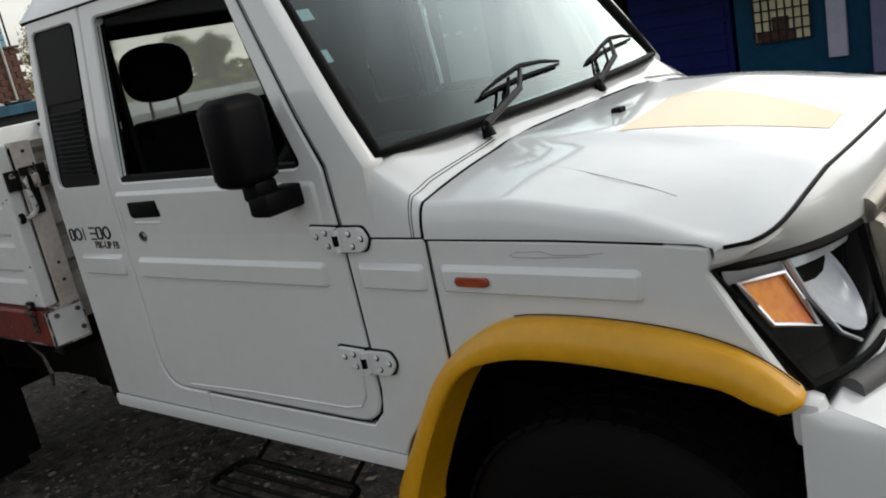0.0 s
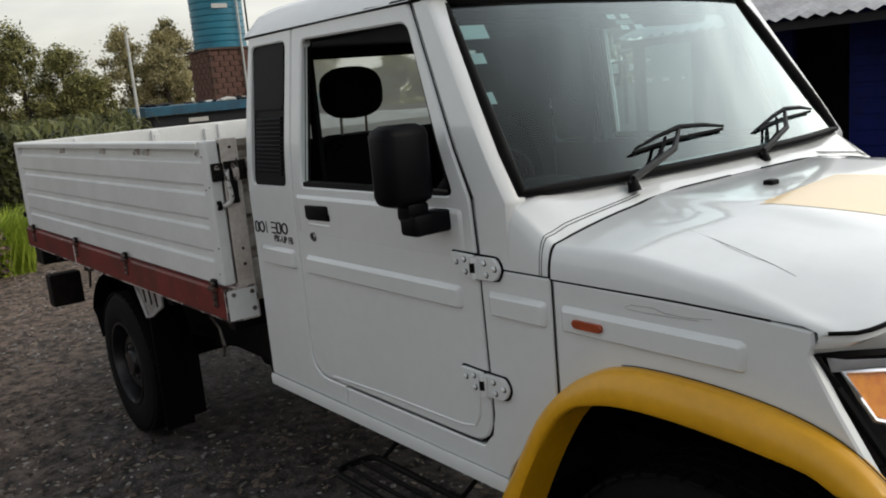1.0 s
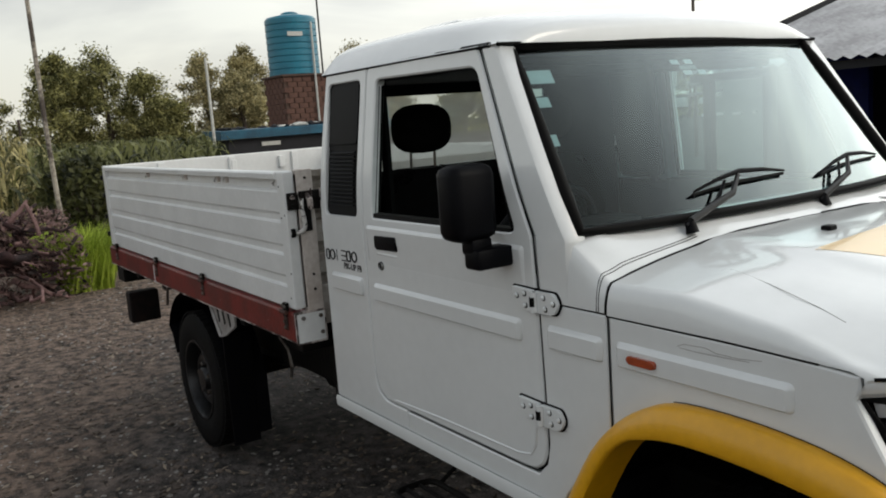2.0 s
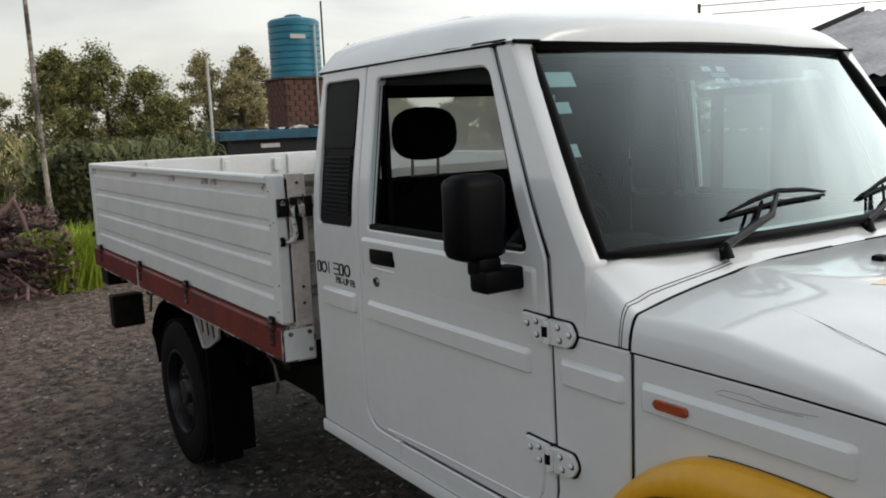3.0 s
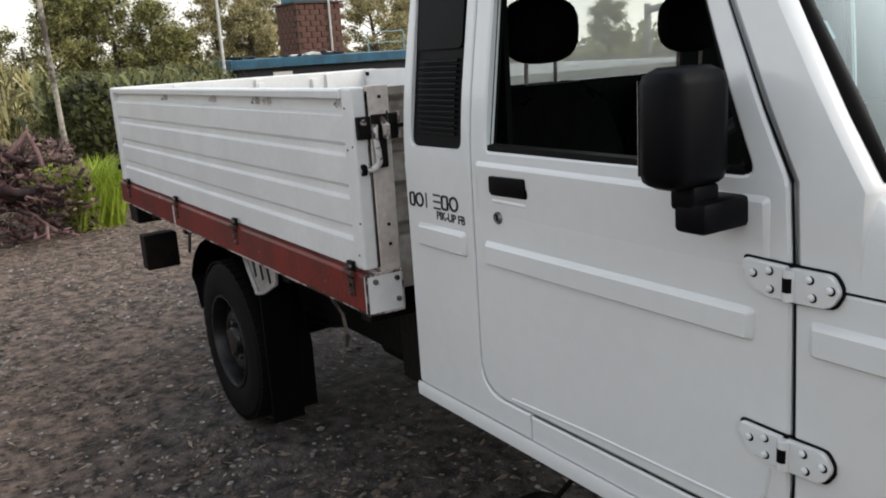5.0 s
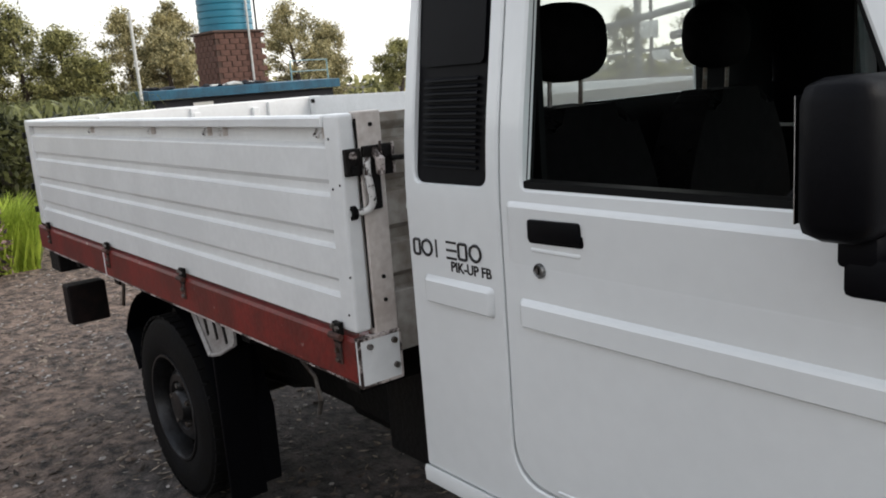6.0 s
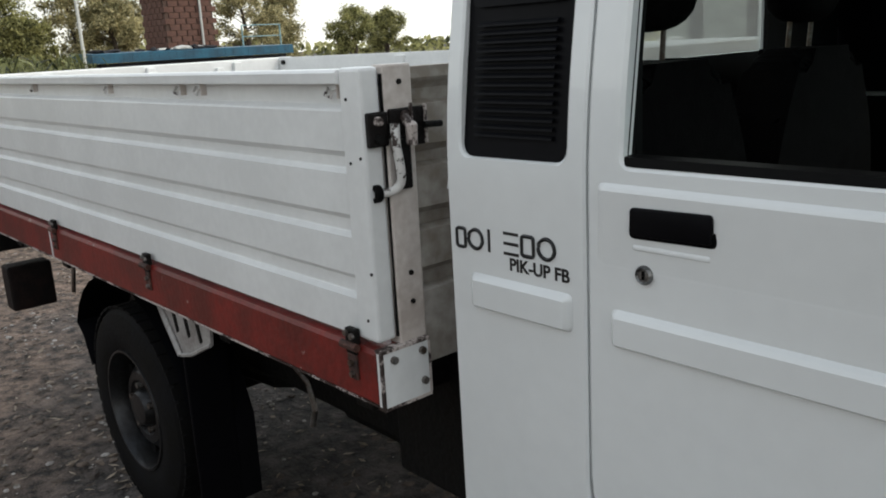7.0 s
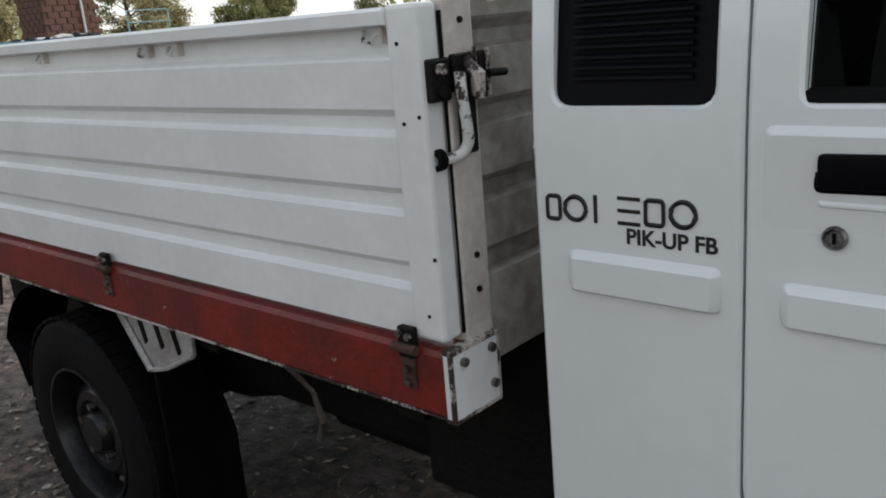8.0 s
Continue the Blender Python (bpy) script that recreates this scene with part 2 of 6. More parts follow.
def lathe(profile, centre, sides=40, bm=None):
    """Turns a profile of (radius, y) about the axis along y through centre."""
    own = bm or bmesh.new()
    rings = []
    for r, y in profile:
        rings.append([own.verts.new((centre[0] + r * math.cos(2 * math.pi * j / sides), centre[1] + y, centre[2] + r * math.sin(2 * math.pi * j / sides))) for j in range(sides)])
    for a, b in zip(rings, rings[1:]):
        for j in range(sides):
            own.faces.new((a[j], a[(j + 1) % sides], b[(j + 1) % sides], b[j]))
    return own


def side(z):
    """How far the body's side stands in at a height: upright below, leaning in above, with a soft bend."""
    if z < 1.20:
        return 0.0
    return 0.15 * ((z - 1.20) ** 2 / 0.44 if z < 1.42 else z - 1.31)


def shell(outline, holes=(), thick=0.02, skin=side, far=False, proud=0.0, lip=0.0):
    """A pressed side panel: an outline of (x, z) with holes, laid on the body's side, with thickness and a turned edge."""
    loops = [outline, *holes]
    bm = bmesh.new()
    tris = tessellate_polygon([[Vector((x, z, 0)) for x, z in lp] for lp in loops])
    allp = [p for lp in loops for p in lp]
    vs = [bm.verts.new((x, 0, z)) for x, z in allp]
    for t in tris:
        try:
            bm.faces.new([vs[i] for i in t])
        except ValueError:
            pass
    bmesh.ops.dissolve_degenerate(bm, dist=0.0005, edges=bm.edges)
    bmesh.ops.beautify_fill(bm, faces=bm.faces[:], edges=bm.edges[:])
    bmesh.ops.recalc_face_normals(bm, faces=bm.faces)
    if lip:
        bmesh.ops.inset_region(bm, faces=bm.faces[:], use_boundary=True, use_even_offset=True, thickness=lip)
    for k in range(13):
        bmesh.ops.bisect_plane(bm, geom=bm.verts[:] + bm.edges[:] + bm.faces[:], plane_co=(0, 0, 1.20 + 0.0183 * k), plane_no=(0, 0, 1))
    rim = [e for e in bm.edges if len(e.link_faces) == 1]
    edge_verts = {v for e in rim for v in e.verts}
    ext = bmesh.ops.extrude_edge_only(bm, edges=rim)
    deep = {g for g in ext["geom"] if isinstance(g, bmesh.types.BMVert)}
    for v in bm.verts:
        y = skin(v.co.z) - proud + (thick if v in deep else lip * 0.8 if v in edge_verts else 0.0)
        v.co.y = flat(y) if far else y
    return bm


def boss(x0, x1, z0, z1, high=0.010, slope=0.011, far=False, skin=side, taper=False):
    """A pressed band that stands proud of a panel, with sloping edges; taper lets it run out downwards."""
    def ring(d, h):
        low = d * 0.55
        pts = rounded([(x0 + d, z0 + low), (x1 - d, z0 + low), (x1 - d, z1 - d), (x0 + d, z1 - d)], max(0.003, 0.012 - d), 3)
        res = []
        for x, z in pts:
            hh = h * max(0.0, (z - z0) / (z1 - z0)) if taper and h > 0.001 else h
            y = skin(z) - hh
            res.append((x, flat(y) if far else y, z))
        return res
    bm = bmesh.new()
    rows = [[bm.verts.new(p) for p in ring(d, h)] for d, h in ((0, -0.004), (0, 0.0004), (slope * 0.5, high * 0.65), (slope, high))]
    k = len(rows[0])
    for a, b in zip(rows, rows[1:]):
        for i in range(k):
            bm.faces.new((a[i], a[(i + 1) % k], b[(i + 1) % k], b[i]))
    bm.faces.new(rows[-1])
    return bm


GROUND = -0.03
WIDE = 1.42

# ---- ground ----


def ground_mesh():
    bm = bmesh.new()
    xs = [-400, -150, -70, -40] + [-26 + 0.5 * i for i in range(60)] + [8, 20, 60, 200, 400]
    ys = [-400, -120, -40, -16] + [-8 + 0.5 * i for i in range(48)] + [24, 60, 200, 400]
    vs = {}
    for i, x in enumerate(xs):
        for j, y in enumerate(ys):
            z = GROUND + 0.02 * noise.noise(Vector((x * 0.8, y * 0.8, 3))) + 0.008 * noise.noise(Vector((x * 3, y * 3, 1)))
            vs[i, j] = bm.verts.new((x, y, z - 0.01))
    for i in range(len(xs) - 1):
        for j in range(len(ys) - 1):
            bm.faces.new((vs[i, j], vs[i + 1, j], vs[i + 1, j + 1], vs[i, j + 1]))
    return bm


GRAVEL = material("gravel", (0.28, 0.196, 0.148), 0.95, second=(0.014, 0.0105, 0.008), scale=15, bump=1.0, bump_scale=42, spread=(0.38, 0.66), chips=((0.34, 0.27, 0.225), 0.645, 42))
# brown ground gives way to a darker blue-grey along an uneven border
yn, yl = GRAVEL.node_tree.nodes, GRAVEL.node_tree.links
where, apart, border, ragged, ragged_fine, blend, grey_tone = (yn.new("ShaderNode" + k) for k in ("TexCoord", "SeparateXYZ", "Math", "TexNoise", "Math", "ValToRGB", "MixRGB"))
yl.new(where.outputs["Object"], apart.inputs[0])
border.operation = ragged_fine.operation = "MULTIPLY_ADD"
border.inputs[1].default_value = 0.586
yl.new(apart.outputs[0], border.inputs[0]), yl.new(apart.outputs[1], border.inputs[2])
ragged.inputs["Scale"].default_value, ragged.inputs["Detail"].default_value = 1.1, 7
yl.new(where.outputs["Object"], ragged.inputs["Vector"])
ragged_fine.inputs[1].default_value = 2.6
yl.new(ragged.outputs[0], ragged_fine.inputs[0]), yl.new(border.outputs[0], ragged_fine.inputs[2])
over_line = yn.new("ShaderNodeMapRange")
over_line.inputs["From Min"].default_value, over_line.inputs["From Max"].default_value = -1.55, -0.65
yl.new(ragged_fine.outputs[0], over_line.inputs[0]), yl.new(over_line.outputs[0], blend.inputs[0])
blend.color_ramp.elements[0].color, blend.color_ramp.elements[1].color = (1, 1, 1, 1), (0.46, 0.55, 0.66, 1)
grey_tone.blend_type = "MULTIPLY"
grey_tone.inputs[0].default_value = 1.0
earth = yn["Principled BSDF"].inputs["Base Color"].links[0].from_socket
yl.new(earth, grey_tone.inputs[1]), yl.new(blend.outputs[0], grey_tone.inputs[2]), yl.new(grey_tone.outputs[0], yn["Principled BSDF"].inputs["Base Color"])
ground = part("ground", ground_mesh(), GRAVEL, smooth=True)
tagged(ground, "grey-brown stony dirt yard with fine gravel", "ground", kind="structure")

# added wall, never in view, cuts off low sky behind the camera
SKY_BLOCK_GREY = material("sky_block_grey", (0.30, 0.30, 0.30), 0.9, second=(0.20, 0.20, 0.20), scale=2, bump=0.3)
tagged(part("sky_block_wall", box(-16.0, 9.0, -6.7, -6.5, GROUND - 0.05, 2.3, 0.01), SKY_BLOCK_GREY), "added unseen grey wall that blocks low sky", "wall", kind="structure")

DULL = material("dull_metal", (0.34, 0.34, 0.33), 0.35, metal=0.8, second=(0.05, 0.05, 0.05), scale=40)

# ---- pickup truck ----
truck = thing("pickup_truck", (-1.5, WIDE / 2, GROUND), "white single-cab pickup truck with yellow wheel arches and open cargo bed", "pickup truck")
FRONT_HUB, REAR_HUB, HUB_Z = 0.05, -3.135, 0.325
MID = WIDE / 2

door_outline = rounded([(-1.278, 0.685), (-0.452, 0.685), (-0.462, 1.12), (-0.472, 1.262), (-0.712, 1.715), (-1.278, 1.715)], [0.10, 0.085, 0.0, 0.02, 0.02, 0.02], 6)
door_hole = rounded([(-1.219, 1.261), (-0.530, 1.266), (-0.715, 1.665), (-1.219, 1.672)], [0.015, 0.025, 0.03, 0.02], 4)
rear_outline = rounded([(-1.567, 0.62), (-1.10, 0.62), (-1.10, 0.681), (-1.2815, 0.681), (-1.2815, 1.715), (-1.556, 1.715), (-1.569, 1.5), (-1.570, 1.2)], [0.01, 0, 0.0, 0.104, 0, 0.02, 0.0, 0], 6)
louvre_hole = rounded([(-1.535, 1.256), (-1.316, 1.258), (-1.316, 1.678), (-1.535, 1.678)], 0.024, 4)
pillar_outline = [(-0.455, 1.118), (-0.346, 1.118), (-0.346, 1.262), (-0.632, 1.715), (-0.703, 1.715), (-0.464, 1.262)]
cowl_outline = [(-1.095, 0.62), (-0.412, 0.62), (-0.39, 0.66), (-0.24, 0.84), (-0.24, 1.111), (-0.454, 1.111), (-0.444, 0.77), (-0.455, 0.715), (-0.49, 0.679), (-0.54, 0.678), (-1.095, 0.678)]
arch = [(-0.232, 0.86), (-0.19, 0.90), (-0.09, 0.94), (0.05, 0.953), (0.20, 0.945), (0.30, 0.922), (0.36, 0.89), (0.40, 0.86)]
fender_outline = [*arch, (0.425, 0.858), (0.345, 0.985), (0.303, 1.058), (0.312, 1.080), (0.310, 1.100), (0.21, 1.106), (0.10, 1.108), (-0.232, 1.111)]

HINGE_LEFT = rounded([(-0.540, 0.004), (-0.505, -0.026), (-0.463, -0.03), (-0.463, 0.024), (-0.540, 0.027)], [0.008, 0.01, 0.0, 0.0, 0.008], 3)
HINGE_RIGHT = rounded([(-0.455, -0.03), (-0.391, -0.026), (-0.376, 0.0), (-0.391, 0.024), (-0.455, 0.024)], [0.0, 0.01, 0.01, 0.01, 0.0], 3)


def hinge(z0, parent):
    """A painted strap hinge with a black outline, bolts, and black discs as bolt shadows."""
    def grow(pts, d):
        cx = sum(p[0] for p in pts) / len(pts)
        cz = sum(p[1] for p in pts) / len(pts)
        return [(x + d * (1 if x > cx else -1), z + d * (1 if z > cz else -1)) for x, z in pts]
    h = part("hinge", prism([(x, z + z0) for x, z in HINGE_LEFT], -0.012, 0.0, 0.0025), PAINT, parent, "white painted steel door hinge", smooth=True, plain=0.0006)
    part("hinge_leaf", prism([(x, z + z0) for x, z in HINGE_RIGHT], -0.012, 0.0, 0.0025), PAINT, h, smooth=True, plain=0.0006)
    # slightly larger black plates outline each leaf
    part("hinge_outline", prism([(x, z + z0) for x, z in grow(HINGE_LEFT, 0.0032)], -0.0035, 0.002), SEAL, h)
    part("hinge_outline", prism([(x, z + z0) for x, z in grow(HINGE_RIGHT, 0.0032)], -0.0034, 0.002), SEAL, h)
    part("knuckle", tube([(-0.456, -0.014, z0 - 0.026), (-0.456, -0.014, z0 + 0.022)], 0.0095, 12), PAINT, h, smooth=True)
    part("hinge_pin", tube([(-0.456, -0.0165, z0 - 0.012), (-0.456, -0.0165, z0 + 0.010)], 0.0085, 10), SEAL, h, smooth=True)
    for bx, bz in ((-0.520, 0.006), (-0.492, 0.014), (-0.490, -0.014), (-0.425, 0.012), (-0.420, -0.014), (-0.392, 0.002)):
        part("bolt", tube([(bx, -0.0125, z0 + bz), (bx, -0.0165, z0 + bz), (bx, -0.019, z0 + bz)], [0.0058, 0.0054, 0.0034], 8), PAINT, h, smooth=True)
        # black disc set off to one side paints the bolt's shadow
        part("bolt_shade", tube([(bx + 0.0018, -0.011, z0 + bz - 0.001), (bx + 0.0018, -0.0127, z0 + bz - 0.001)], 0.0070, 10), SEAL, h)


def smoothed(points, steps=3):
    """More points along a line, on a Catmull-Rom curve."""
    res = []
    for i in range(len(points) - 1):
        a, b, c, d = (Vector(points[min(max(j, 0), len(points) - 1)]) for j in (i - 1, i, i + 1, i + 2))
        for k in range(steps):
            t = k / steps
            res.append(tuple(0.5 * (2 * b + (c - a) * t + (2 * a - 5 * b + 4 * c - d) * t * t + (3 * b - a - 3 * c + d) * t ** 3)))
    return res + [tuple(points[-1])]


for far in (False, True):
    f = (lambda y: flat(y)) if far else (lambda y: y)
    rear = part("cab_side", shell(rear_outline, [louvre_hole], far=far, lip=0.004), PAINT, truck, "white cab rear quarter panel", smooth=True, plain=-1)
    part("embossed_panel", boss(-1.52, -1.306, 1.006, 1.066, far=far), PAINT, rear, smooth=True, plain=0.003)
    bm = prism(rounded([(-1.541, 1.25), (-1.310, 1.252), (-1.310, 1.684), (-1.541, 1.684)], 0.028, 4), 0.008, 0.03)
    prism(rounded([(-1.522, 1.485), (-1.331, 1.485), (-1.331, 1.668), (-1.522, 1.668)], 0.016, 4), 0.005, 0.02, bm=bm)
    for v in bm.verts:
        v.co.y = f(v.co.y + side(v.co.z))
    vent = part("louvre_panel", bm, BLACK, rear, "black plastic louvred quarter panel")
    for i in range(14):
        z = 1.290 + 0.0128 * i
        sl = prism([(0.009, z), (0.004, z - 0.001), (0.0045, z + 0.002), (0.009, z + 0.006)], -1.508, -1.346, axis="x")
        for v in sl.verts:
            v.co.y = f(v.co.y + side(v.co.z))
        part("slat", sl, BLACK, vent)
    door = part("door", shell(door_outline, [door_hole], far=far, thick=0.03, lip=0.005), PAINT, truck, "white front door with its window wound down", smooth=True, plain=-1)
    part("embossed_band", boss(-1.236, -0.522, 1.004, 1.060, far=far), PAINT, door, smooth=True, plain=0.004)
    part("belt_crease", boss(-1.258, -0.50, 1.120, 1.238, 0.007, 0.010, far=far, taper=True), PAINT, door, smooth=True, plain=0.004)
    crease = [(-1.16, 0.698), (-0.90, 0.708), (-0.56, 0.712), (-0.515, 0.722), (-0.495, 0.75), (-0.488, 0.80)]
    part("door_crease", tube([(x, f(0.0005), z) for x, z in crease], 0.0035, 6), PAINT, door, smooth=True)
    loop = rounded([(-1.226, 1.258), (-0.541, 1.264), (-0.713, 1.669), (-1.226, 1.676)], [0.015, 0.03, 0.03, 0.02], 4)
    part("window_seal", tube([(x, f(side(z) + 0.012), z) for x, z in loop], 0.008, 6, close=True), SEAL, door, "black rubber window seal", smooth=True)
    part("window_channel", tube([(x, f(side(z) + 0.026), z) for x, z in loop], 0.0085, 6, close=True), SEAL, door, smooth=True)
    part("window_wiper_strip", prism([(f(0.004), 1.262), (f(0.03), 1.262), (f(0.028), 1.276), (f(0.007), 1.274)], -1.222, -0.55, axis="x"), SEAL, door)
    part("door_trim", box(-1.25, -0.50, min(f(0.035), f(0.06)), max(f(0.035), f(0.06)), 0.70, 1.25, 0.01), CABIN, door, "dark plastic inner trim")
    part("pillar", shell(pillar_outline, far=far, thick=0.05, lip=0.010), PAINT, truck, "white windscreen pillar", smooth=True, angle=80, plain=-1)
    cowl = part("cowl_side", shell(cowl_outline, far=far, lip=0.003), PAINT, truck, "white body panel between door and fender", smooth=True, plain=-1)
    part("embossed_panel", boss(-0.428, -0.252, 1.006, 1.062, far=far), PAINT, cowl, smooth=True, plain=0.003)
    fender = part("front_fender", shell(fender_outline, far=far, lip=0.004), PAINT, truck, "white front fender", smooth=True, plain=-1)
    part("embossed_panel", boss(-0.212, 0.198, 1.008, 1.063, far=far), PAINT, fender, smooth=True, plain=0.003)
    part("sill", prism([(f(0.004), 0.618), (f(-0.006), 0.622), (f(-0.008), 0.628), (f(-0.006), 0.585), (f(0.0), 0.578), (f(0.10), 0.578), (f(0.10), 0.618)][0:2] + [(f(-0.010), 0.612), (f(-0.008), 0.585), (f(0.0), 0.578), (f(0.10), 0.578), (f(0.10), 0.618)], -1.566, -0.405, axis="x"), PAINT, truck, "white sill under the door", smooth=True)
    # black rods put the shade of the panel gaps into colour
    part("seam_dark_line", tube([(x, f(side(z) + 0.004), z) for x, z in ((-0.468, 1.262), (-0.458, 1.12), (-0.448, 0.79))], 0.0018, 6), SEAL, truck)
    part("seam_dark_line", tube([(x, f(side(z) + 0.005), z) for x, z in ((-0.707, 1.712), (-0.585, 1.482), (-0.525, 1.368), (-0.468, 1.262))], [0.0012, 0.0014, 0.0018, 0.0028], 6), SEAL, truck)
    part("seam_dark_line", tube([(x, f(0.005), z) for x, z in ((-0.448, 0.79), (-0.452, 0.74), (-0.468, 0.705), (-0.50, 0.684), (-0.55, 0.681), (-1.09, 0.681))], [0.0020, 0.0020, 0.0020, 0.0018, 0.0014, 0.0009], 6), SEAL, truck)
    part("seam_dark_line", tube([(-0.237, f(0.003), 0.85), (-0.237, f(0.003), 1.112)], 0.0014, 6), SEAL, truck)
    part("seam_dark_line", tube([(-0.455, f(0.003), 1.1145), (-0.24, f(0.003), 1.1145)], 0.0026, 6), SEAL, truck)
    # black sheets added behind the seams so the gaps stay dark
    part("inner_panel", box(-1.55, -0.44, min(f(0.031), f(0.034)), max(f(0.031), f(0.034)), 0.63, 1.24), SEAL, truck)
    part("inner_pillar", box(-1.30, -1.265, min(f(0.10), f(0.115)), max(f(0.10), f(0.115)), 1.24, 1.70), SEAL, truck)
    if not far:
        hinge(1.115, door)
        hinge(0.842, door)
        handle = part("door_handle", prism(rounded([(-1.204, 1.166), (-1.072, 1.169), (-1.072, 1.219), (-1.204, 1.216)], 0.009, 3), -0.004, 0.012, 0.002), BLACK, door, "black pull-out door handle", smooth=True)
        part("handle_flap", prism(rounded([(-1.199, 1.172), (-1.077, 1.175), (-1.077, 1.213), (-1.199, 1.210)], 0.005, 2), -0.010, 0.0, 0.002), BLACK, handle, smooth=True)
        part("handle_ledge", boss(-1.20, -1.08, 1.150, 1.160, 0.004, 0.004), PAINT, door, smooth=True)
        lk = part("lock", lathe([(0.0135, 0.002), (0.0135, -0.004), (0.011, -0.007), (0.009, -0.004), (0.001, -0.004)], (-1.18, 0, 1.118), 20), DULL, door, "dull metal key lock", smooth=True)
        part("keyhole", box(-1.182, -1.178, -0.0055, -0.003, 1.112, 1.124), SEAL, lk)
        lens = part("side_indicator", prism(rounded([(-0.172, 1.026), (-0.096, 1.026), (-0.096, 1.043), (-0.172, 1.043)], 0.0084, 4), -0.017, -0.004, 0.003), SIDE_LENS, fender, "orange-red side indicator lens", smooth=True, plain=0.0005)
        part("bezel", prism(rounded([(-0.176, 1.022), (-0.092, 1.022), (-0.092, 1.047), (-0.176, 1.047)], 0.012, 4), -0.009, -0.002), SEAL, lens)
        for line in (((-0.05, 1.082), (-0.035, 1.089), (0.015, 1.091), (0.04, 1.085), (0.09, 1.085), (0.135, 1.090)), ((-0.045, 1.080), (0.0, 1.079), (0.06, 1.081), (0.11, 1.083)),):
            part("scratch", tube([(x, -0.0002, z) for x, z in line], 0.0006, 4), STAY, fender)
        # black foot step under the door
        step = part("foot_step", tube([(x, y, 0.335) for x, y in rounded([(-1.30, 0.035), (-0.80, 0.035), (-0.80, 0.19), (-1.30, 0.19)], 0.05, 4)], 0.011, 8, close=True), DARKMETAL, truck, "black tubular foot step below the door", smooth=True)
        for y in (0.085, 0.135):
            part("step_bar", tube([(-1.29, y, 0.335), (-0.81, y, 0.335)], 0.007, 6), DARKMETAL, step, smooth=True)
        for x in (-1.25, -0.85):
            part("step_hanger", tube([(x, 0.19, 0.335), (x, 0.30, 0.40), (x, 0.34, 0.54)], 0.008, 6), DARKMETAL, step, smooth=True)

    # yellow wheel-arch flare
    outer = [(-0.445, 0.50), (-0.432, 0.55), (-0.36, 0.672), (-0.278, 0.81), (-0.203, 0.89), (-0.13, 0.94), (-0.06, 0.966), (0.03, 0.974), (0.14, 0.973), (0.25, 0.963), (0.335, 0.943), (0.388, 0.917), (0.426, 0.888)]
    inner = [(-0.375, 0.50), (-0.362, 0.55), (-0.30, 0.68), (-0.222, 0.81), (-0.16, 0.868), (-0.10, 0.892), (-0.04, 0.904), (0.04, 0.909), (0.14, 0.907), (0.24, 0.899), (0.322, 0.890), (0.366, 0.871), (0.404, 0.860)]
    outer, inner = smoothed(outer), smoothed(inner)
    rows = []
    for (ox, oz), (ix, iz) in zip(outer, inner):
        def mix(k, y):
            return (ox * (1 - k) + ix * k, f(y), oz * (1 - k) + iz * k)
        rows.append([mix(0, 0.004), mix(0, -0.022), mix(0.10, -0.032), mix(0.45, -0.044), mix(0.85, -0.05), mix(1, -0.046), mix(1, -0.03), (ix + 0.004, f(0.05), iz - 0.004)])
    tip = rows[-1]
    mid = sum((Vector(p) for p in tip), Vector()) / len(tip)
    rows.append([tuple(Vector(p).lerp(mid, 0.35) + Vector((0.012, 0, -0.002))) for p in tip])
    rows.append([tuple(Vector(p).lerp(mid, 0.9) + Vector((0.018, 0, -0.004))) for p in tip])
    flare = part("wheel_arch_flare", loft(rows), YELLOW, truck, "yellow painted wheel arch flare", smooth=True, angle=60)
    part("flare_seal", tube([(ox, f(-0.004), oz + 0.003) for ox, oz in outer[18:]], 0.0011, 6), SEAL, flare)
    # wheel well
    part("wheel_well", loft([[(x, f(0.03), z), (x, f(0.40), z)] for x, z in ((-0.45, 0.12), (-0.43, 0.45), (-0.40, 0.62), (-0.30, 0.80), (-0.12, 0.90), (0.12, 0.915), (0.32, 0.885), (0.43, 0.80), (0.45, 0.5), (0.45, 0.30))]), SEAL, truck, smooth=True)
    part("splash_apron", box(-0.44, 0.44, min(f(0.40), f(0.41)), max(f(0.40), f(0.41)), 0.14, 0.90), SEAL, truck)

# roof, windscreen, hood


def roof_mesh():
    rows = []
    for x, drop in ((-1.574, 0.115), (-1.574, 0.04), (-1.566, 0.018), (-1.535, 0.005), (-1.42, 0.001), (-1.10, 0.0), (-0.90, 0.006), (-0.78, 0.018), (-0.70, 0.036), (-0.655, 0.052), (-0.632, 0.066), (-0.622, 0.085), (-0.622, 0.115)):
        row = []
        for i in range(33):
            u = -1 + 2 * i / 32
            yy = MID + u * (MID - 0.052)
            a = abs(u)
            crown = 0.098 * (1 - a ** 9) ** 0.6 + 0.022 * (1 - u * u)
            z = 1.712 + max(0.0, crown - drop)
            row.append((x + (0.03 * (1 - u * u) if x > -1.0 else 0), yy, z))
        rows.append(row)
    return loft(rows)


roof = part("roof", roof_mesh(), PAINT, truck, "white pressed-steel cab roof", smooth=True, angle=60)
rib = part("roof_rib", boss(-1.24, -1.02, 0, 0.96, 0.006, 0.03, skin=lambda z: 0.0), PAINT, roof, "low pressed rib across the roof", smooth=True)
for v in rib.data.vertices:
    x, y, z = v.co
    u = (0.23 + z - MID) / (MID - 0.052)
    v.co = (x, 0.23 + z, 1.712 + 0.098 * (1 - abs(u) ** 9) ** 0.6 + 0.022 * (1 - u * u) - y)
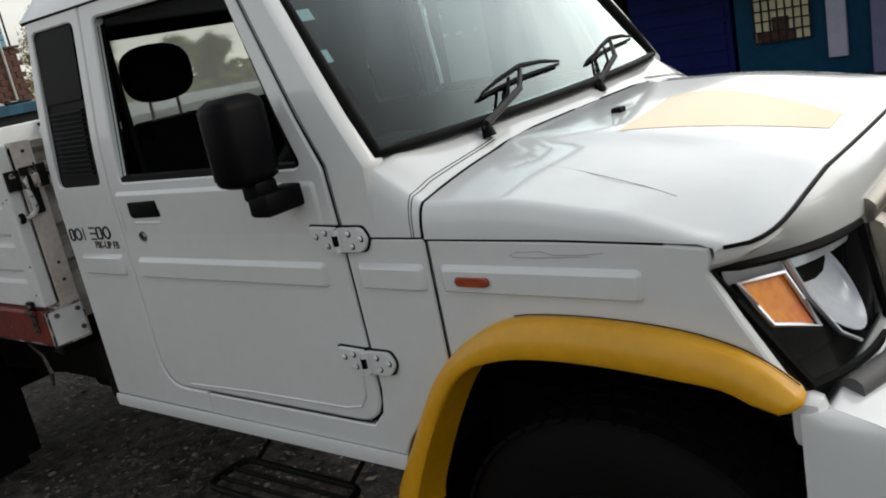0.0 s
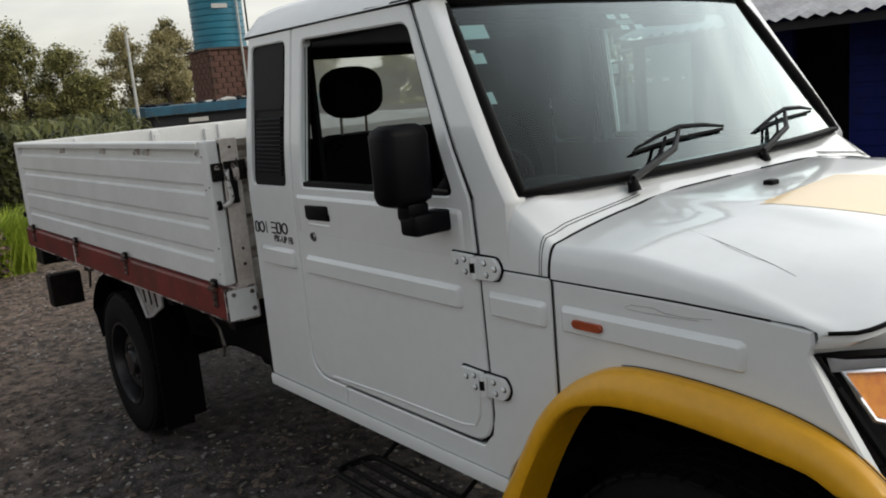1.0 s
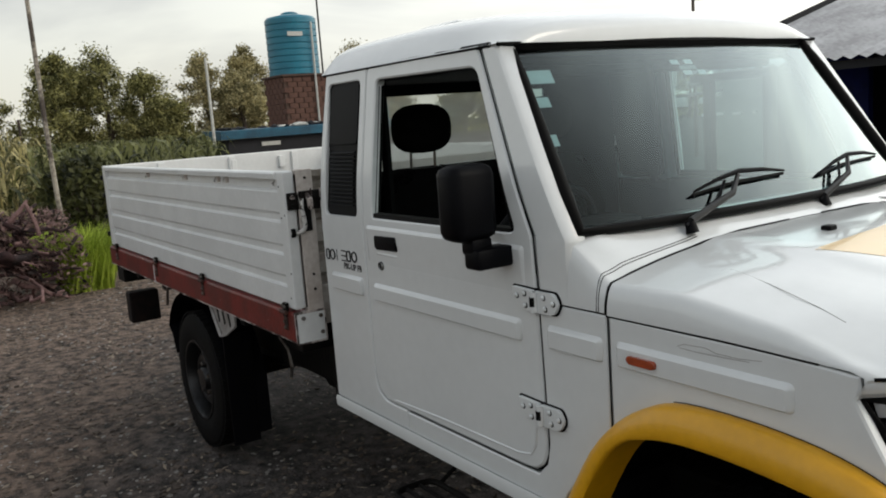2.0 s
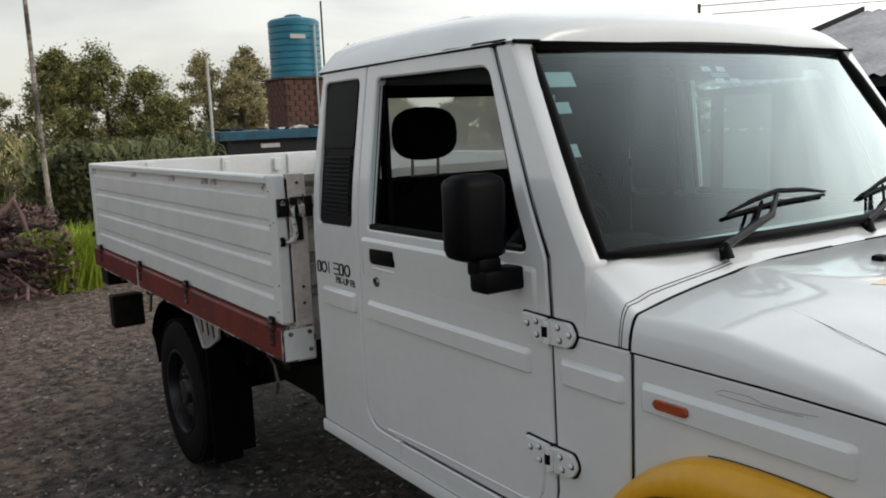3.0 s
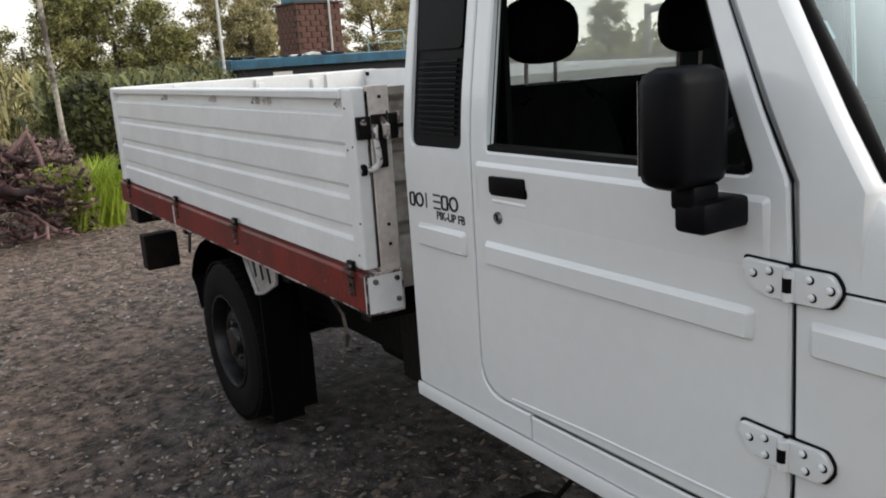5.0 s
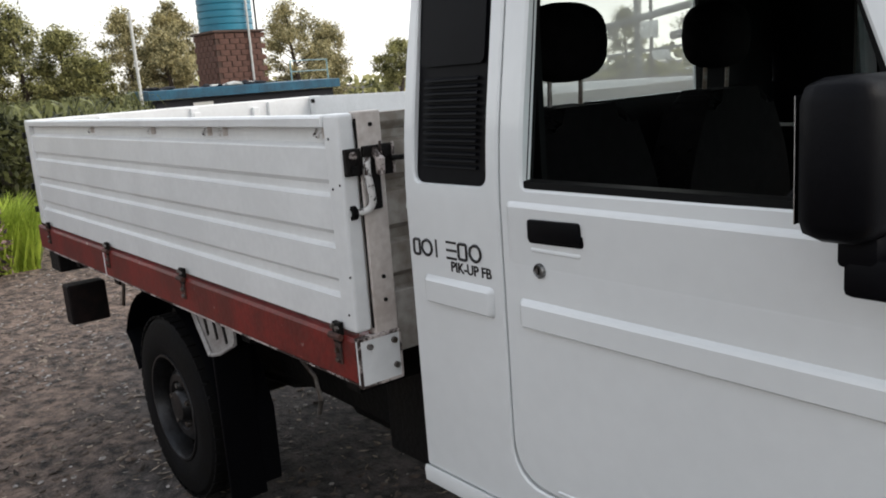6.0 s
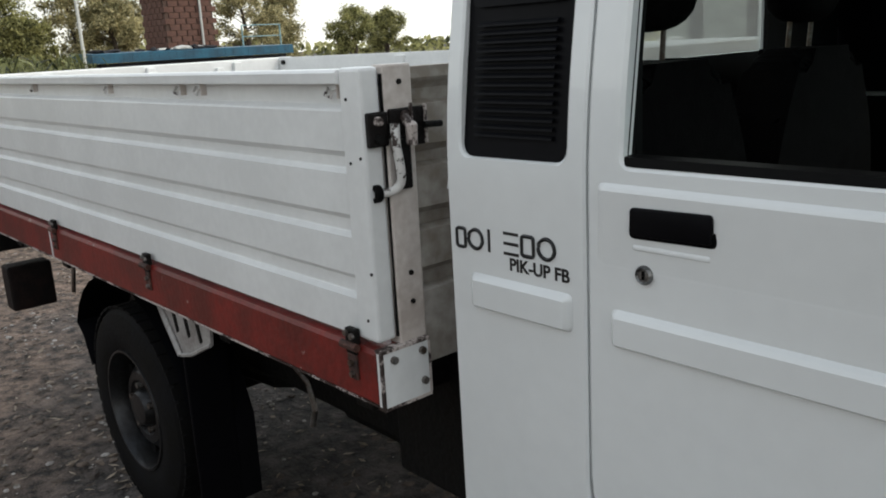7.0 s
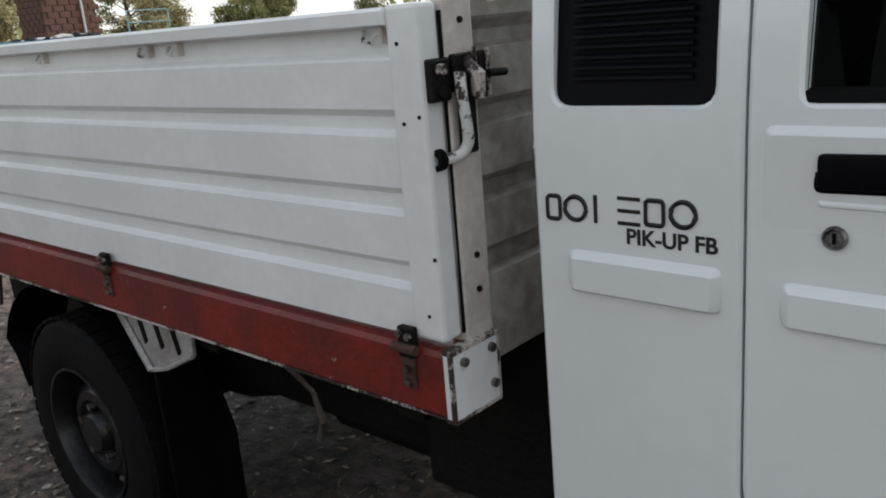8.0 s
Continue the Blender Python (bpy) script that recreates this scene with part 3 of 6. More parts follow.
for far in (False, True):
    y = flat(0.062) if far else 0.062
    part("roof_drip_rail", tube([(-1.574, y, 1.712), (-1.0, y, 1.714), (-0.66, y, 1.712)], 0.0075, 6), SEAL, roof, "black drip rail", smooth=True)
part("roof_drip_rail", tube([(-0.628 + 0.03 * (1 - u * u), MID + u * (MID - 0.06), 1.711) for u in [i / 8 - 1 for i in range(17)]], 0.0055, 6), SEAL, roof, smooth=True)
part("headliner", box(-1.54, -0.69, 0.11, flat(0.11), 1.668, 1.685), CABIN, truck, "dark roof lining")
for y in (0.42, 1.0):
    part("sun_visor", box(-0.80, -0.69, y - 0.22, y + 0.22, 1.635, 1.66, 0.008), CABIN, truck)

WS = [(-0.352, 0.028, 1.268), (-0.648, 0.096, 1.712)]


def screen_point(u, w):
    """The windscreen's surface: u across from 0 to 1, w up."""
    a, b = WS
    y = (a[1] + (b[1] - a[1]) * w)
    bow = 0.075 * (1 - abs(2 * u - 1) ** 2.4) * (1 - 0.55 * w)
    return (a[0] + (b[0] - a[0]) * w + bow, y + (WIDE - 2 * y) * u, a[2] + (b[2] - a[2]) * w)


def screen_band(u0, u1, w0, w1, lift, nu=20, nw=8):
    return loft([[tuple(Vector(screen_point(u0 + (u1 - u0) * i / nu, w0 + (w1 - w0) * j / nw)) + Vector((lift, 0, lift * 0.65))) for i in range(nu + 1)] for j in range(nw + 1)])


screen = part("windscreen", screen_band(0.0, 1.0, 0.0, 1.0, 0.0), GLASS, truck, "windscreen reflecting the pale sky", smooth=True, out=(1, 0, 0.6))
screen.visible_shadow = False
us = [0.012 + 0.976 * i / 20 for i in range(21)]
loop = [screen_point(u, 0.012) for u in us] + [screen_point(0.99, w) for w in (0.2, 0.5, 0.8)] + [screen_point(u, 0.985) for u in us[::-1]] + [screen_point(0.01, w) for w in (0.8, 0.5, 0.2)]
part("windscreen_seal", tube(loop, [0.0125] * 21 + [0.017] * 3 + [0.013] * 21 + [0.017] * 3, 8, close=True), SEAL, truck, "black rubber windscreen seal", smooth=True, angle=70)
STICK = material("sticker", (0.80, 0.84, 0.82), 0.6, vary=0.1, scale=20)
part("windscreen_sticker", screen_band(0.03, 0.085, 0.775, 0.85, -0.004, 4, 3), STICK, screen, "pale inspection sticker inside the glass")
part("windscreen_sticker", screen_band(0.022, 0.055, 0.645, 0.70, -0.004, 2, 2), STICK, screen)
part("windscreen_sticker", screen_band(0.028, 0.040, 0.44, 0.50, -0.004, 2, 2), STICK, screen)
for u, w in ((0.418, 0.850), (0.462, 0.850), (0.440, 0.782), (0.486, 0.782)):
    part("windscreen_sticker", screen_band(u, u + 0.026, w, w + 0.028, -0.004, 2, 2), STICK, screen)
part("windscreen_sticker", screen_band(0.436, 0.490, 0.816, 0.842, -0.004, 2, 2), material("faded_sticker", (0.25, 0.28, 0.28), 0.6, vary=0.1, scale=20), screen)
# grey shaded strip along the screen's foot
part("screen_foot_trim", screen_band(0.02, 0.98, -0.02, 0.05, -0.02), CABIN, truck)


def crease_height(x):
    return 1.180 - 0.030 * min(1.0, max(0.0, (x + 0.05) / 0.22)) - 0.040 * min(1.0, max(0.0, (x - 0.17) / 0.15))


def hood_top(x):
    k = (x + 0.24) / 0.65
    return 1.232 - 0.018 * k - 0.125 * max(0.0, k - 0.35) ** 1.6


def hood_edge(u):
    """The x of the hood's front lip."""
    s = (1 - abs(u)) * MID
    return 0.41 - 0.022 * math.exp(-s / 0.25) - 0.071 * math.exp(-s / 0.03)


def hood_z(x, s):
    """Height at x, with s the distance in from the side."""
    edge = 1.112 - 0.006 * max(0.0, (x - 0.05) / 0.25)
    c = max(edge + 0.004, crease_height(x))
    t = hood_top(x)
    drop = 0.012 * min(1.0, max(0.0, (0.36 - x) / 0.2))
    r = 0.026
    if s < r:
        return edge + (c - edge) * math.sqrt(max(0.0, 1 - (1 - max(s, 0.0) / r) ** 2))
    if s < 0.30:
        k = (s - r) / (0.30 - r)
        return c + (t - drop - c) * (k + 0.10 * math.sin(math.pi * k))
    if s < 0.36:
        return t - drop + drop * ((s - 0.30) / 0.06)
    return t + 0.006 * (s - 0.36)


def hood_mesh():
    ss = [0, 0.0005, 0.0015, 0.004, 0.008, 0.013, 0.02, 0.03, 0.04, 0.05, 0.065, 0.08, 0.12, 0.17, 0.22, 0.27, 0.30, 0.32, 0.34, 0.36, 0.42, 0.50, 0.60, MID]
    ys = [(s, s) for s in ss] + [(WIDE - s, s) for s in ss[-2::-1]]
    rows = []
    n = 24
    for k in range(n + 3):
        row = []
        for y, s in ys:
            u = (y - MID) / MID
            x0, x1 = -0.236, hood_edge(u)
            q = min(1.0, k / n)
            x = x0 + (x1 - x0) * q
            z = hood_z(x, s)
            # dents
            z -= 0.003 * math.exp(-((x - 0.10) / 0.05) ** 2 - ((y - 0.12) / 0.06) ** 2)
            z += 0.0008 * math.exp(-((x - 0.02) / 0.10) ** 2 - ((y - 0.16) / 0.05) ** 2)
            if k == n:
                z -= 0.006
            if k > n:
                x, z = x1 + 0.002, z - 0.008 - 0.014 * (k - n)
                x -= 0.02 * (k - n - 1)
            row.append((x, y, z))
        rows.append(row)
    return loft(rows)


hood = part("hood", hood_mesh(), PAINT, truck, "white hood with raised centre and shallow dents", smooth=True, angle=50, out=(0, 0, 1))
def hood_patch(t, w):
    """A point of the pale yellow patch on the hood: t towards the nose, w away from the near edge."""
    near = Vector((0.012, 0.352)).lerp(Vector((0.362, 0.520)), t)
    far = Vector((-0.03, 0.74)).lerp(Vector((0.06, 0.80)), t * 5) if t < 0.2 else Vector((0.06, 0.80)).lerp(Vector((0.355, 0.655)), (t - 0.2) / 0.8)
    p = near.lerp(far, w)
    return (p.x, p.y, hood_z(p.x, min(p.y, WIDE - p.y)) + 0.0008)


PALE_YELLOW = material("pale_yellow", (0.84, 0.56, 0.22), 0.3, second=(0.78, 0.54, 0.24), scale=6, coat=0.4)
part("yellow_patch", loft([[hood_patch(i / 20, j / 16) for i in range(21)] for j in range(17)]), PALE_YELLOW, hood, "pale yellow patch on the hood", smooth=True, out=(0, 0, 1))
part("scratch", tube([(x, y, hood_z(x, y)) for x, y in [(-0.06 + 0.286 * i / 14, 0.176 - 0.072 * i / 14) for i in range(15)]], 0.0007, 5), STAY, hood, "thin scratch in the hood paint")
part("washer_nozzle", box(-0.10, -0.075, 0.55, 0.58, 1.226, 1.240, 0.004), SEAL, hood)
part("bay_tray", box(-0.25, 0.24, 0.03, WIDE - 0.03, 1.075, 1.085), SEAL, truck)
# scuttle between hood and windscreen, with rounded shoulders that run into the pillars
SS = [0, 0.0005, 0.0015, 0.003, 0.006, 0.010, 0.015, 0.02, 0.027, 0.035, 0.045, 0.058, 0.08, 0.12, 0.17, 0.22, 0.30, 0.45, MID]


def scuttle_z(x, s):
    """The scuttle's height: a rounded shoulder at the side, tighter towards the pillar, and a gentle crown."""
    k = min(1.0, max(0.0, (-0.243 - x) / 0.103))
    crest = 1.180 + 0.070 * k
    top = min(1.264, hood_z(-0.236, max(s, 0.03)) + 0.1 * k * (1 - 0.4 * min(1, s / 0.2)))
    top = max(top, crest)
    r = 0.027 - 0.009 * k
    if s < r:
        return 1.116 + (crest - 1.116) * math.sqrt(max(0.0, 1 - (1 - s / r) ** 2))
    return crest + (top - crest) * min(1.0, (s - r) / 0.05)


rows = []
for k in range(14):
    x = -0.243 - 0.105 * k / 8
    half = [(s, scuttle_z(x, s)) for s in SS]
    rows.append([(x, s, z) for s, z in half] + [(x, WIDE - s, z) for s, z in half[-2::-1]])
scuttle = part("scuttle_panel", loft(rows), PAINT, truck, "white scuttle panel below the windscreen", smooth=True, out=(0, 0, 1))
# hood gap and twin scuttle lines drawn as thin black rods
for x, r in ((-0.2395, 0.0029), (-0.2605, 0.0010), (-0.2665, 0.0009)):
    for far in (False, True):
        f = (lambda y: flat(y)) if far else (lambda y: y)
        last = 0.64 if x > -0.25 else 0.32
        line = [(x, f(-0.0005), 1.116)] + [(x, f(sv), max(scuttle_z(min(x, -0.243), sv), hood_z(-0.236, sv) - 0.001 if x > -0.25 else 0.0) + 0.0006) for sv in (0.0015, 0.004, 0.008, 0.012, 0.02, 0.03, 0.04, 0.05, 0.08, 0.12, 0.17, 0.22, 0.27, 0.32, 0.45, 0.64) if sv <= last]
        part("seam_dark_line", tube(line, r, 5), SEAL, scuttle)
# black rods stand in for the shaded gaps round the hood
for far in (False, True):
    f = (lambda y: flat(y)) if far else (lambda y: y)
    part("seam_dark_line", tube([(-0.24 + 0.04 * i, f(0.003), hood_z(-0.24 + 0.04 * i, 0.0) - 0.001) for i in range(13)], 0.0036, 6), SEAL, hood)
part("seam_dark_line", tube([(hood_edge((y - MID) / MID) + 0.005, y, hood_z(hood_edge((y - MID) / MID), min(y, WIDE - y)) - 0.008) for y in [0.004, 0.012, 0.025, 0.04, 0.06, 0.09, 0.13, 0.2, 0.3, 0.45, 0.6, 0.71, 0.82, 0.97, 1.12, 1.22, 1.29, 1.33, 1.36, 1.38, 1.395, 1.408, 1.416]], 0.0036, 6), SEAL, hood)


ARM = material("worn_arm", (0.016, 0.016, 0.016), 0.5, second=(0.006, 0.006, 0.006), scale=20)


def wiper(py, u0, ub, u1, parent):
    """Pivot, arm and blade lying on the glass."""
    base = part("wiper", tube([(-0.268, py, 1.242), (-0.275, py, 1.268)], [0.016, 0.012], 10), BLACK, parent, "black windscreen wiper", smooth=True)
    def on(u, w, lift):
        return tuple(Vector(screen_point(u, w)) + Vector((lift, 0, lift * 0.65)))
    part("wiper_arm", tube([(-0.272, py, 1.27), on(ub - 0.045, 0.07, 0.03), on(ub, 0.165, 0.028)], [0.009, 0.0075, 0.005], 8), ARM, base, smooth=True)
    part("blade_frame", tube([on(u0, 0.118, 0.012), on(u0 + (ub - u0) * 0.5, 0.15, 0.024), on(ub, 0.172, 0.03), on(ub + (u1 - ub) * 0.5, 0.17, 0.024), on(u1, 0.158, 0.012)], [0.003, 0.0055, 0.0065, 0.0055, 0.003], 8), BLACK, base, smooth=True)
    part("blade_rubber", tube([on(u0, 0.110, 0.006), on(ub, 0.142, 0.008), on(u1, 0.150, 0.006)], 0.0042, 6), SEAL, base, smooth=True)
    part("second_link", tube([(-0.27, py - 0.02, 1.262), on(ub - 0.075, 0.065, 0.024), on(ub - 0.04, 0.14, 0.022)], 0.004, 6), BLACK, base, smooth=True)


wiper(0.315, 0.255, 0.37, 0.52, truck)
wiper(0.845, 0.63, 0.735, 0.90, truck)

# front end: lamp panel, headlamps, grille, bumper


def nose_foot(s):
    """The line along the headlamps' and the grille's top."""
    t = (s - 0.02) / 0.33
    if t < 0:
        return 0.30, 1.06
    if t <= 1:
        return 0.302 + 0.138 * t + 0.03 * math.sin(math.pi * t), 1.058 - 0.021 * t
    q = min(1, (s - 0.35) / 0.15)
    return 0.440 + 0.02 * q, 1.037 + 0.03 * q


def front_panel_mesh():
    rows = []
    ss = [0.0, 0.006, 0.015, 0.03, 0.05, 0.08, 0.12, 0.16, 0.2, 0.25, 0.3, 0.36, 0.45, 0.58, MID]
    ys = [(v, v) for v in ss] + [(WIDE - v, v) for v in ss[-2::-1]]
    for k in range(7):
        q = k / 6
        row = []
        for y, sv in ys:
            x0 = hood_edge((y - MID) / MID)
            z0 = hood_z(x0, max(sv, 0.0)) - 0.008
            x1, z1 = nose_foot(sv)
            x0 += 0.006
            bulge = 0.014 * math.sin(math.pi * q) * min(1.0, sv / 0.1)
            row.append((x0 + (x1 - x0) * q + bulge, y, z0 + (z1 - z0) * q + bulge * 0.6))
        rows.append(row)
    return loft(rows)


part("front_panel", front_panel_mesh(), PAINT, truck, "white nose panel above the headlamps", smooth=True, out=(1, 0, 1))
REFL = material("lamp_reflector", (0.86, 0.89, 0.97), 0.35, metal=1.0, vary=0.04)
PIT = material("lamp_pit", (0.004, 0.003, 0.003), 0.6, vary=0.3, spec=0.05)
# mirrored sky put into the colour: white band, pale blue main reflector
BAND = material("lamp_band", (0.80, 0.81, 0.84), 0.2, metal=0.35, vary=0.1, scale=15)
LAMP_SKY = material("lamp_sky_white", (0.84, 0.88, 0.96), 0.12, vary=0.18, scale=9, coat=0.5)
for far in (False, True):
    f = (lambda y: flat(y)) if far else (lambda y: y)

    def lamp(u, w, d=0.0):
        """Headlamp face: u from the outer edge inward, w from top to bottom, d back into the body."""
        a, b, c, e = Vector((0.302, 0.020, 1.056)), Vector((0.440, 0.350, 1.032)), Vector((0.468, 0.398, 0.825)), Vector((0.425, 0.055, 0.862))
        p = (a * (1 - u) + b * u) * (1 - w) + (e * (1 - u) + c * u) * w
        p += Vector((0.03, -0.015, 0)) * math.sin(math.pi * u) * (1 - 0.3 * w)
        p += Vector((-d, d * 0.5, 0))
        return (p.x, f(p.y), p.z)
    ring = [lamp(i / 8, 0) for i in range(9)] + [lamp(1, j / 4) for j in range(1, 5)] + [lamp(1 - i / 8, 1) for i in range(1, 9)] + [lamp(0, 1 - j / 4) for j in range(1, 4)]
    unit = part("headlamp", tube(ring, 0.008, 6, close=True), SEAL, truck, "clear headlamp with amber indicator corner", smooth=True)
    bm = loft([[lamp(i / 10, j / 6) for i in range(11)] for j in range(7)])
    cover = part("lens", bm, LAMPGLASS, unit, "clear lamp cover", smooth=True, out=(1, 1 if far else -1, 0))
    cover.visible_shadow = False
    part("housing", loft([[lamp(i / 10, j / 6, 0.07) for i in range(11)] for j in range(7)]), PIT, unit, smooth=True)
    part("chrome_band", loft([[lamp(0.06 + 0.09 * i, 0.03 + 0.038 * j, 0.012 + 0.004 * j) for i in range(11)] for j in range(5)]), BAND, unit, "upper reflector with its mirrored brightness coloured white", smooth=True)
    part("turn_signal", loft([[lamp(0.10 + 0.022 * i, 0.17 + (0.15 - 0.004 * (10 - i)) * j, 0.014 + 0.0012 * (i % 2)) for i in range(11)] for j in range(4)]), AMBER, unit, "amber turn signal reflector", smooth=True)
    frame_loop = [lamp(0.085, 0.15, 0.010), lamp(0.2, 0.15, 0.010), lamp(0.33, 0.15, 0.010), lamp(0.335, 0.4, 0.010), lamp(0.335, 0.64, 0.010), lamp(0.22, 0.58, 0.010), lamp(0.09, 0.52, 0.010), lamp(0.085, 0.35, 0.010)]
    part("signal_frame", tube(frame_loop, 0.0045, 6, close=True), REFL, unit, smooth=True)
    part("divider", tube([lamp(0.38, 0.06, 0.012), lamp(0.39, 0.4, 0.016), lamp(0.46, 0.78, 0.016), lamp(0.60, 0.93, 0.014)], [0.006, 0.006, 0.005, 0.003], 6), REFL, unit, smooth=True)
    bm = bmesh.new()
    cx, cw = 0.70, 0.47
    rings = []
    for r, d in ((1.0, 0.014), (0.95, 0.018), (0.8, 0.026), (0.5, 0.032), (0.2, 0.034)):
        rings.append([bm.verts.new(lamp(cx + 0.245 * r * math.cos(a), cw + 0.40 * r * math.sin(a), d + 0.035 * (1 - r * math.sin(a)))) for a in [2 * math.pi * k / 28 for k in range(28)]])
    for a, b in zip(rings, rings[1:]):
        for k in range(28):
            bm.faces.new((a[k], a[(k + 1) % 28], b[(k + 1) % 28], b[k]))
    bm.faces.new(rings[-1])
    part("main_reflector", bm, LAMP_SKY, unit, "round main reflector coloured pale blue for mirrored sky", smooth=True)
GRILLE = material("grille_chrome", (0.42, 0.38, 0.33), 0.3, metal=0.7, vary=0.2)
grille = part("grille", box(0.40, 0.44, 0.375, flat(0.375), 0.82, 1.03, 0.01), SEAL, truck, "dark grille with pale bars")
for i in range(6):
    y = 0.45 + i * (WIDE - 0.90) / 5
    part("grille_bar", prism(rounded([(0.435, 0.83), (0.475, 0.84), (0.47, 1.0), (0.43, 1.03)], 0.012, 3), y - 0.028, y + 0.028, 0.006), GRILLE, grille, smooth=True)
part("grille_surround", tube([(0.442, 0.375, 1.045), (0.456, 0.5, 1.06), (0.462, MID, 1.065), (0.456, flat(0.5), 1.06), (0.442, flat(0.375), 1.045)], 0.024, 10), GRILLE, grille, "pale metal grille surround", smooth=True)
bumper_prof = rounded([(0.42, 0.46), (0.56, 0.46), (0.60, 0.52), (0.60, 0.72), (0.545, 0.815), (0.455, 0.842), (0.42, 0.80)], [0, 0.03, 0.04, 0.05, 0.03, 0.006, 0.0], 4)
bumper = part("front_bumper", prism(bumper_prof, 0.03, flat(0.03), axis="y"), PAINT, truck, "white painted bumper with scuffs", smooth=True)
for far in (False, True):
    f = (lambda y: flat(y)) if far else (lambda y: y)
    part("bumper_end", loft([[(0.42 + (x - 0.42) * k, f(0.031 - 0.03 * math.sin((1 - k) * math.pi / 2)), z) for x, z in bumper_prof] for k in (1, 0.9, 0.7, 0.4, 0.0)]), PAINT, bumper, smooth=True)
part("bumper_pad", tube([(0.47, 0.10, 0.838), (0.505, 0.22, 0.836), (0.53, 0.45, 0.834), (0.535, MID, 0.834), (0.53, flat(0.45), 0.834), (0.505, flat(0.22), 0.836), (0.47, flat(0.10), 0.838)], 0.021, 10), material("grey_rubber", (0.10, 0.10, 0.10), 0.6, vary=0.2), bumper, "grey rubber strip on the bumper", smooth=True)
for far in (False, True):
    f = (lambda y: flat(y)) if far else (lambda y: y)
    part("bumper_corner", box(0.398, 0.452, min(f(0.006), f(0.07)), max(f(0.006), f(0.07)), 0.77, 0.858, 0.025), PAINT, bumper, smooth=True)
part("bumper_slot", box(0.594, 0.603, 0.13, 0.26, 0.66, 0.672, 0.003), SEAL, bumper)
part("bumper_slot", box(0.594, 0.603, 0.10, 0.115, 0.70, 0.73, 0.003), SEAL, bumper)
part("bumper_dent_bar", box(0.599, 0.604, 0.10, 0.32, 0.62, 0.64, 0.002), material("blue_grey_plate", (0.45, 0.48, 0.55), 0.4, vary=0.1), bumper)

# wheels


def wheel(x, y, out, k=1.0):
    """out: -1 or 1, the side that faces outward along y; k: size against the rear tyres."""
    c = (x, y, HUB_Z + 0.354 * (k - 1))
    w = 0.11
    prof = [(0.195, -w * 0.85), (0.215, -w * 0.95), (0.28, -w), (0.325, -w * 0.9), (0.343, -w * 0.74), (0.347, -0.03), (0.347, 0.03), (0.343, w * 0.74), (0.325, w * 0.9), (0.28, w), (0.215, w * 0.95), (0.195, w * 0.85)]
    prof = [(r * k, d) for r, d in prof]
    root = thing("wheel", c, "", "")
    root.parent, root.matrix_parent_inverse = truck, truck.matrix_world.inverted()
    tyre = part("tyre", lathe(prof, c, 64), RUBBER, root, "black all-terrain tyre", smooth=True, angle=30)
    bm = bmesh.new()
    for j in range(44):
        for row, (y0, y1, turn) in enumerate(((-0.095, -0.05, 0.0), (-0.042, 0.0, 0.5), (0.006, 0.046, 0.0), (0.054, 0.097, 0.5))):
            a = 2 * math.pi * (j + turn) / 44
            m = Matrix.Translation(c) @ Matrix.Rotation(-a, 4, "Y") @ Matrix.Translation((0.346 * k, (y0 + y1) / 2, 0))
            res = bmesh.ops.create_cube(bm, size=1)
            bmesh.ops.transform(bm, matrix=m @ Matrix.Diagonal((0.008, y1 - y0, 0.040, 1)), verts=res["verts"])
    tagged(part("tread", bm, RUBBER, tyre), kind="stuff")
    s = out
    rim = [(0.205, s * 0.098), (0.203, s * 0.106), (0.196, s * 0.106), (0.188, s * 0.085), (0.182, s * 0.03), (0.172, s * 0.02), (0.158, s * 0.035), (0.12, s * 0.07), (0.095, s * 0.072), (0.085, s * 0.055), (0.066, s * 0.055), (0.060, s * 0.078), (0.052, s * 0.088), (0.03, s * 0.090), (0.001, s * 0.090)]
    rim = [(r * k, d) for r, d in rim]
    rm = part("rim", lathe(rim, c, 48), RIMGREY, root, "dark grey steel wheel rim", smooth=True, angle=30)
    for j in range(8):
        a = 2 * math.pi * j / 8
        part("vent_slot", tube([(c[0] + 0.148 * math.cos(a), c[1] + s * 0.043, c[2] + 0.148 * math.sin(a)), (c[0] + 0.148 * math.cos(a), c[1] + s * 0.056, c[2] + 0.148 * math.sin(a))], 0.017, 10), SEAL, rm)
    for j in range(5):
        a = 2 * math.pi * (j + 0.3) / 5
        part("wheel_nut", tube([(c[0] + 0.078 * math.cos(a), c[1] + s * 0.055, c[2] + 0.078 * math.sin(a)), (c[0] + 0.078 * math.cos(a), c[1] + s * 0.082, c[2] + 0.078 * math.sin(a))], 0.011, 6), STEEL, rm)
    return root


RIMGREY = material("rim_grey", (0.030, 0.031, 0.034), 0.35, metal=0.6, second=(0.016, 0.015, 0.015), scale=12, bump=0.1)
wheel(FRONT_HUB, 0.15, -1, 1.1)
wheel(REAR_HUB, 0.082, -1)
wheel(FRONT_HUB, flat(0.15), 1, 1.1)
wheel(REAR_HUB, flat(0.082), 1)

# cargo bed
GRIMY = material("grimy_paint", (0.50, 0.475, 0.44), 0.5, second=(0.25, 0.215, 0.18), scale=4, bump=0.05, bump_scale=9)
POST_PAINT = material("stained_paint", (0.66, 0.61, 0.57), 0.45, second=(0.46, 0.40, 0.36), scale=6, bump=0.05, bump_scale=12)
WORN = material("worn_edge", (0.50, 0.44, 0.41), 0.6, second=(0.030, 0.018, 0.015), scale=16, spread=(0.47, 0.53))
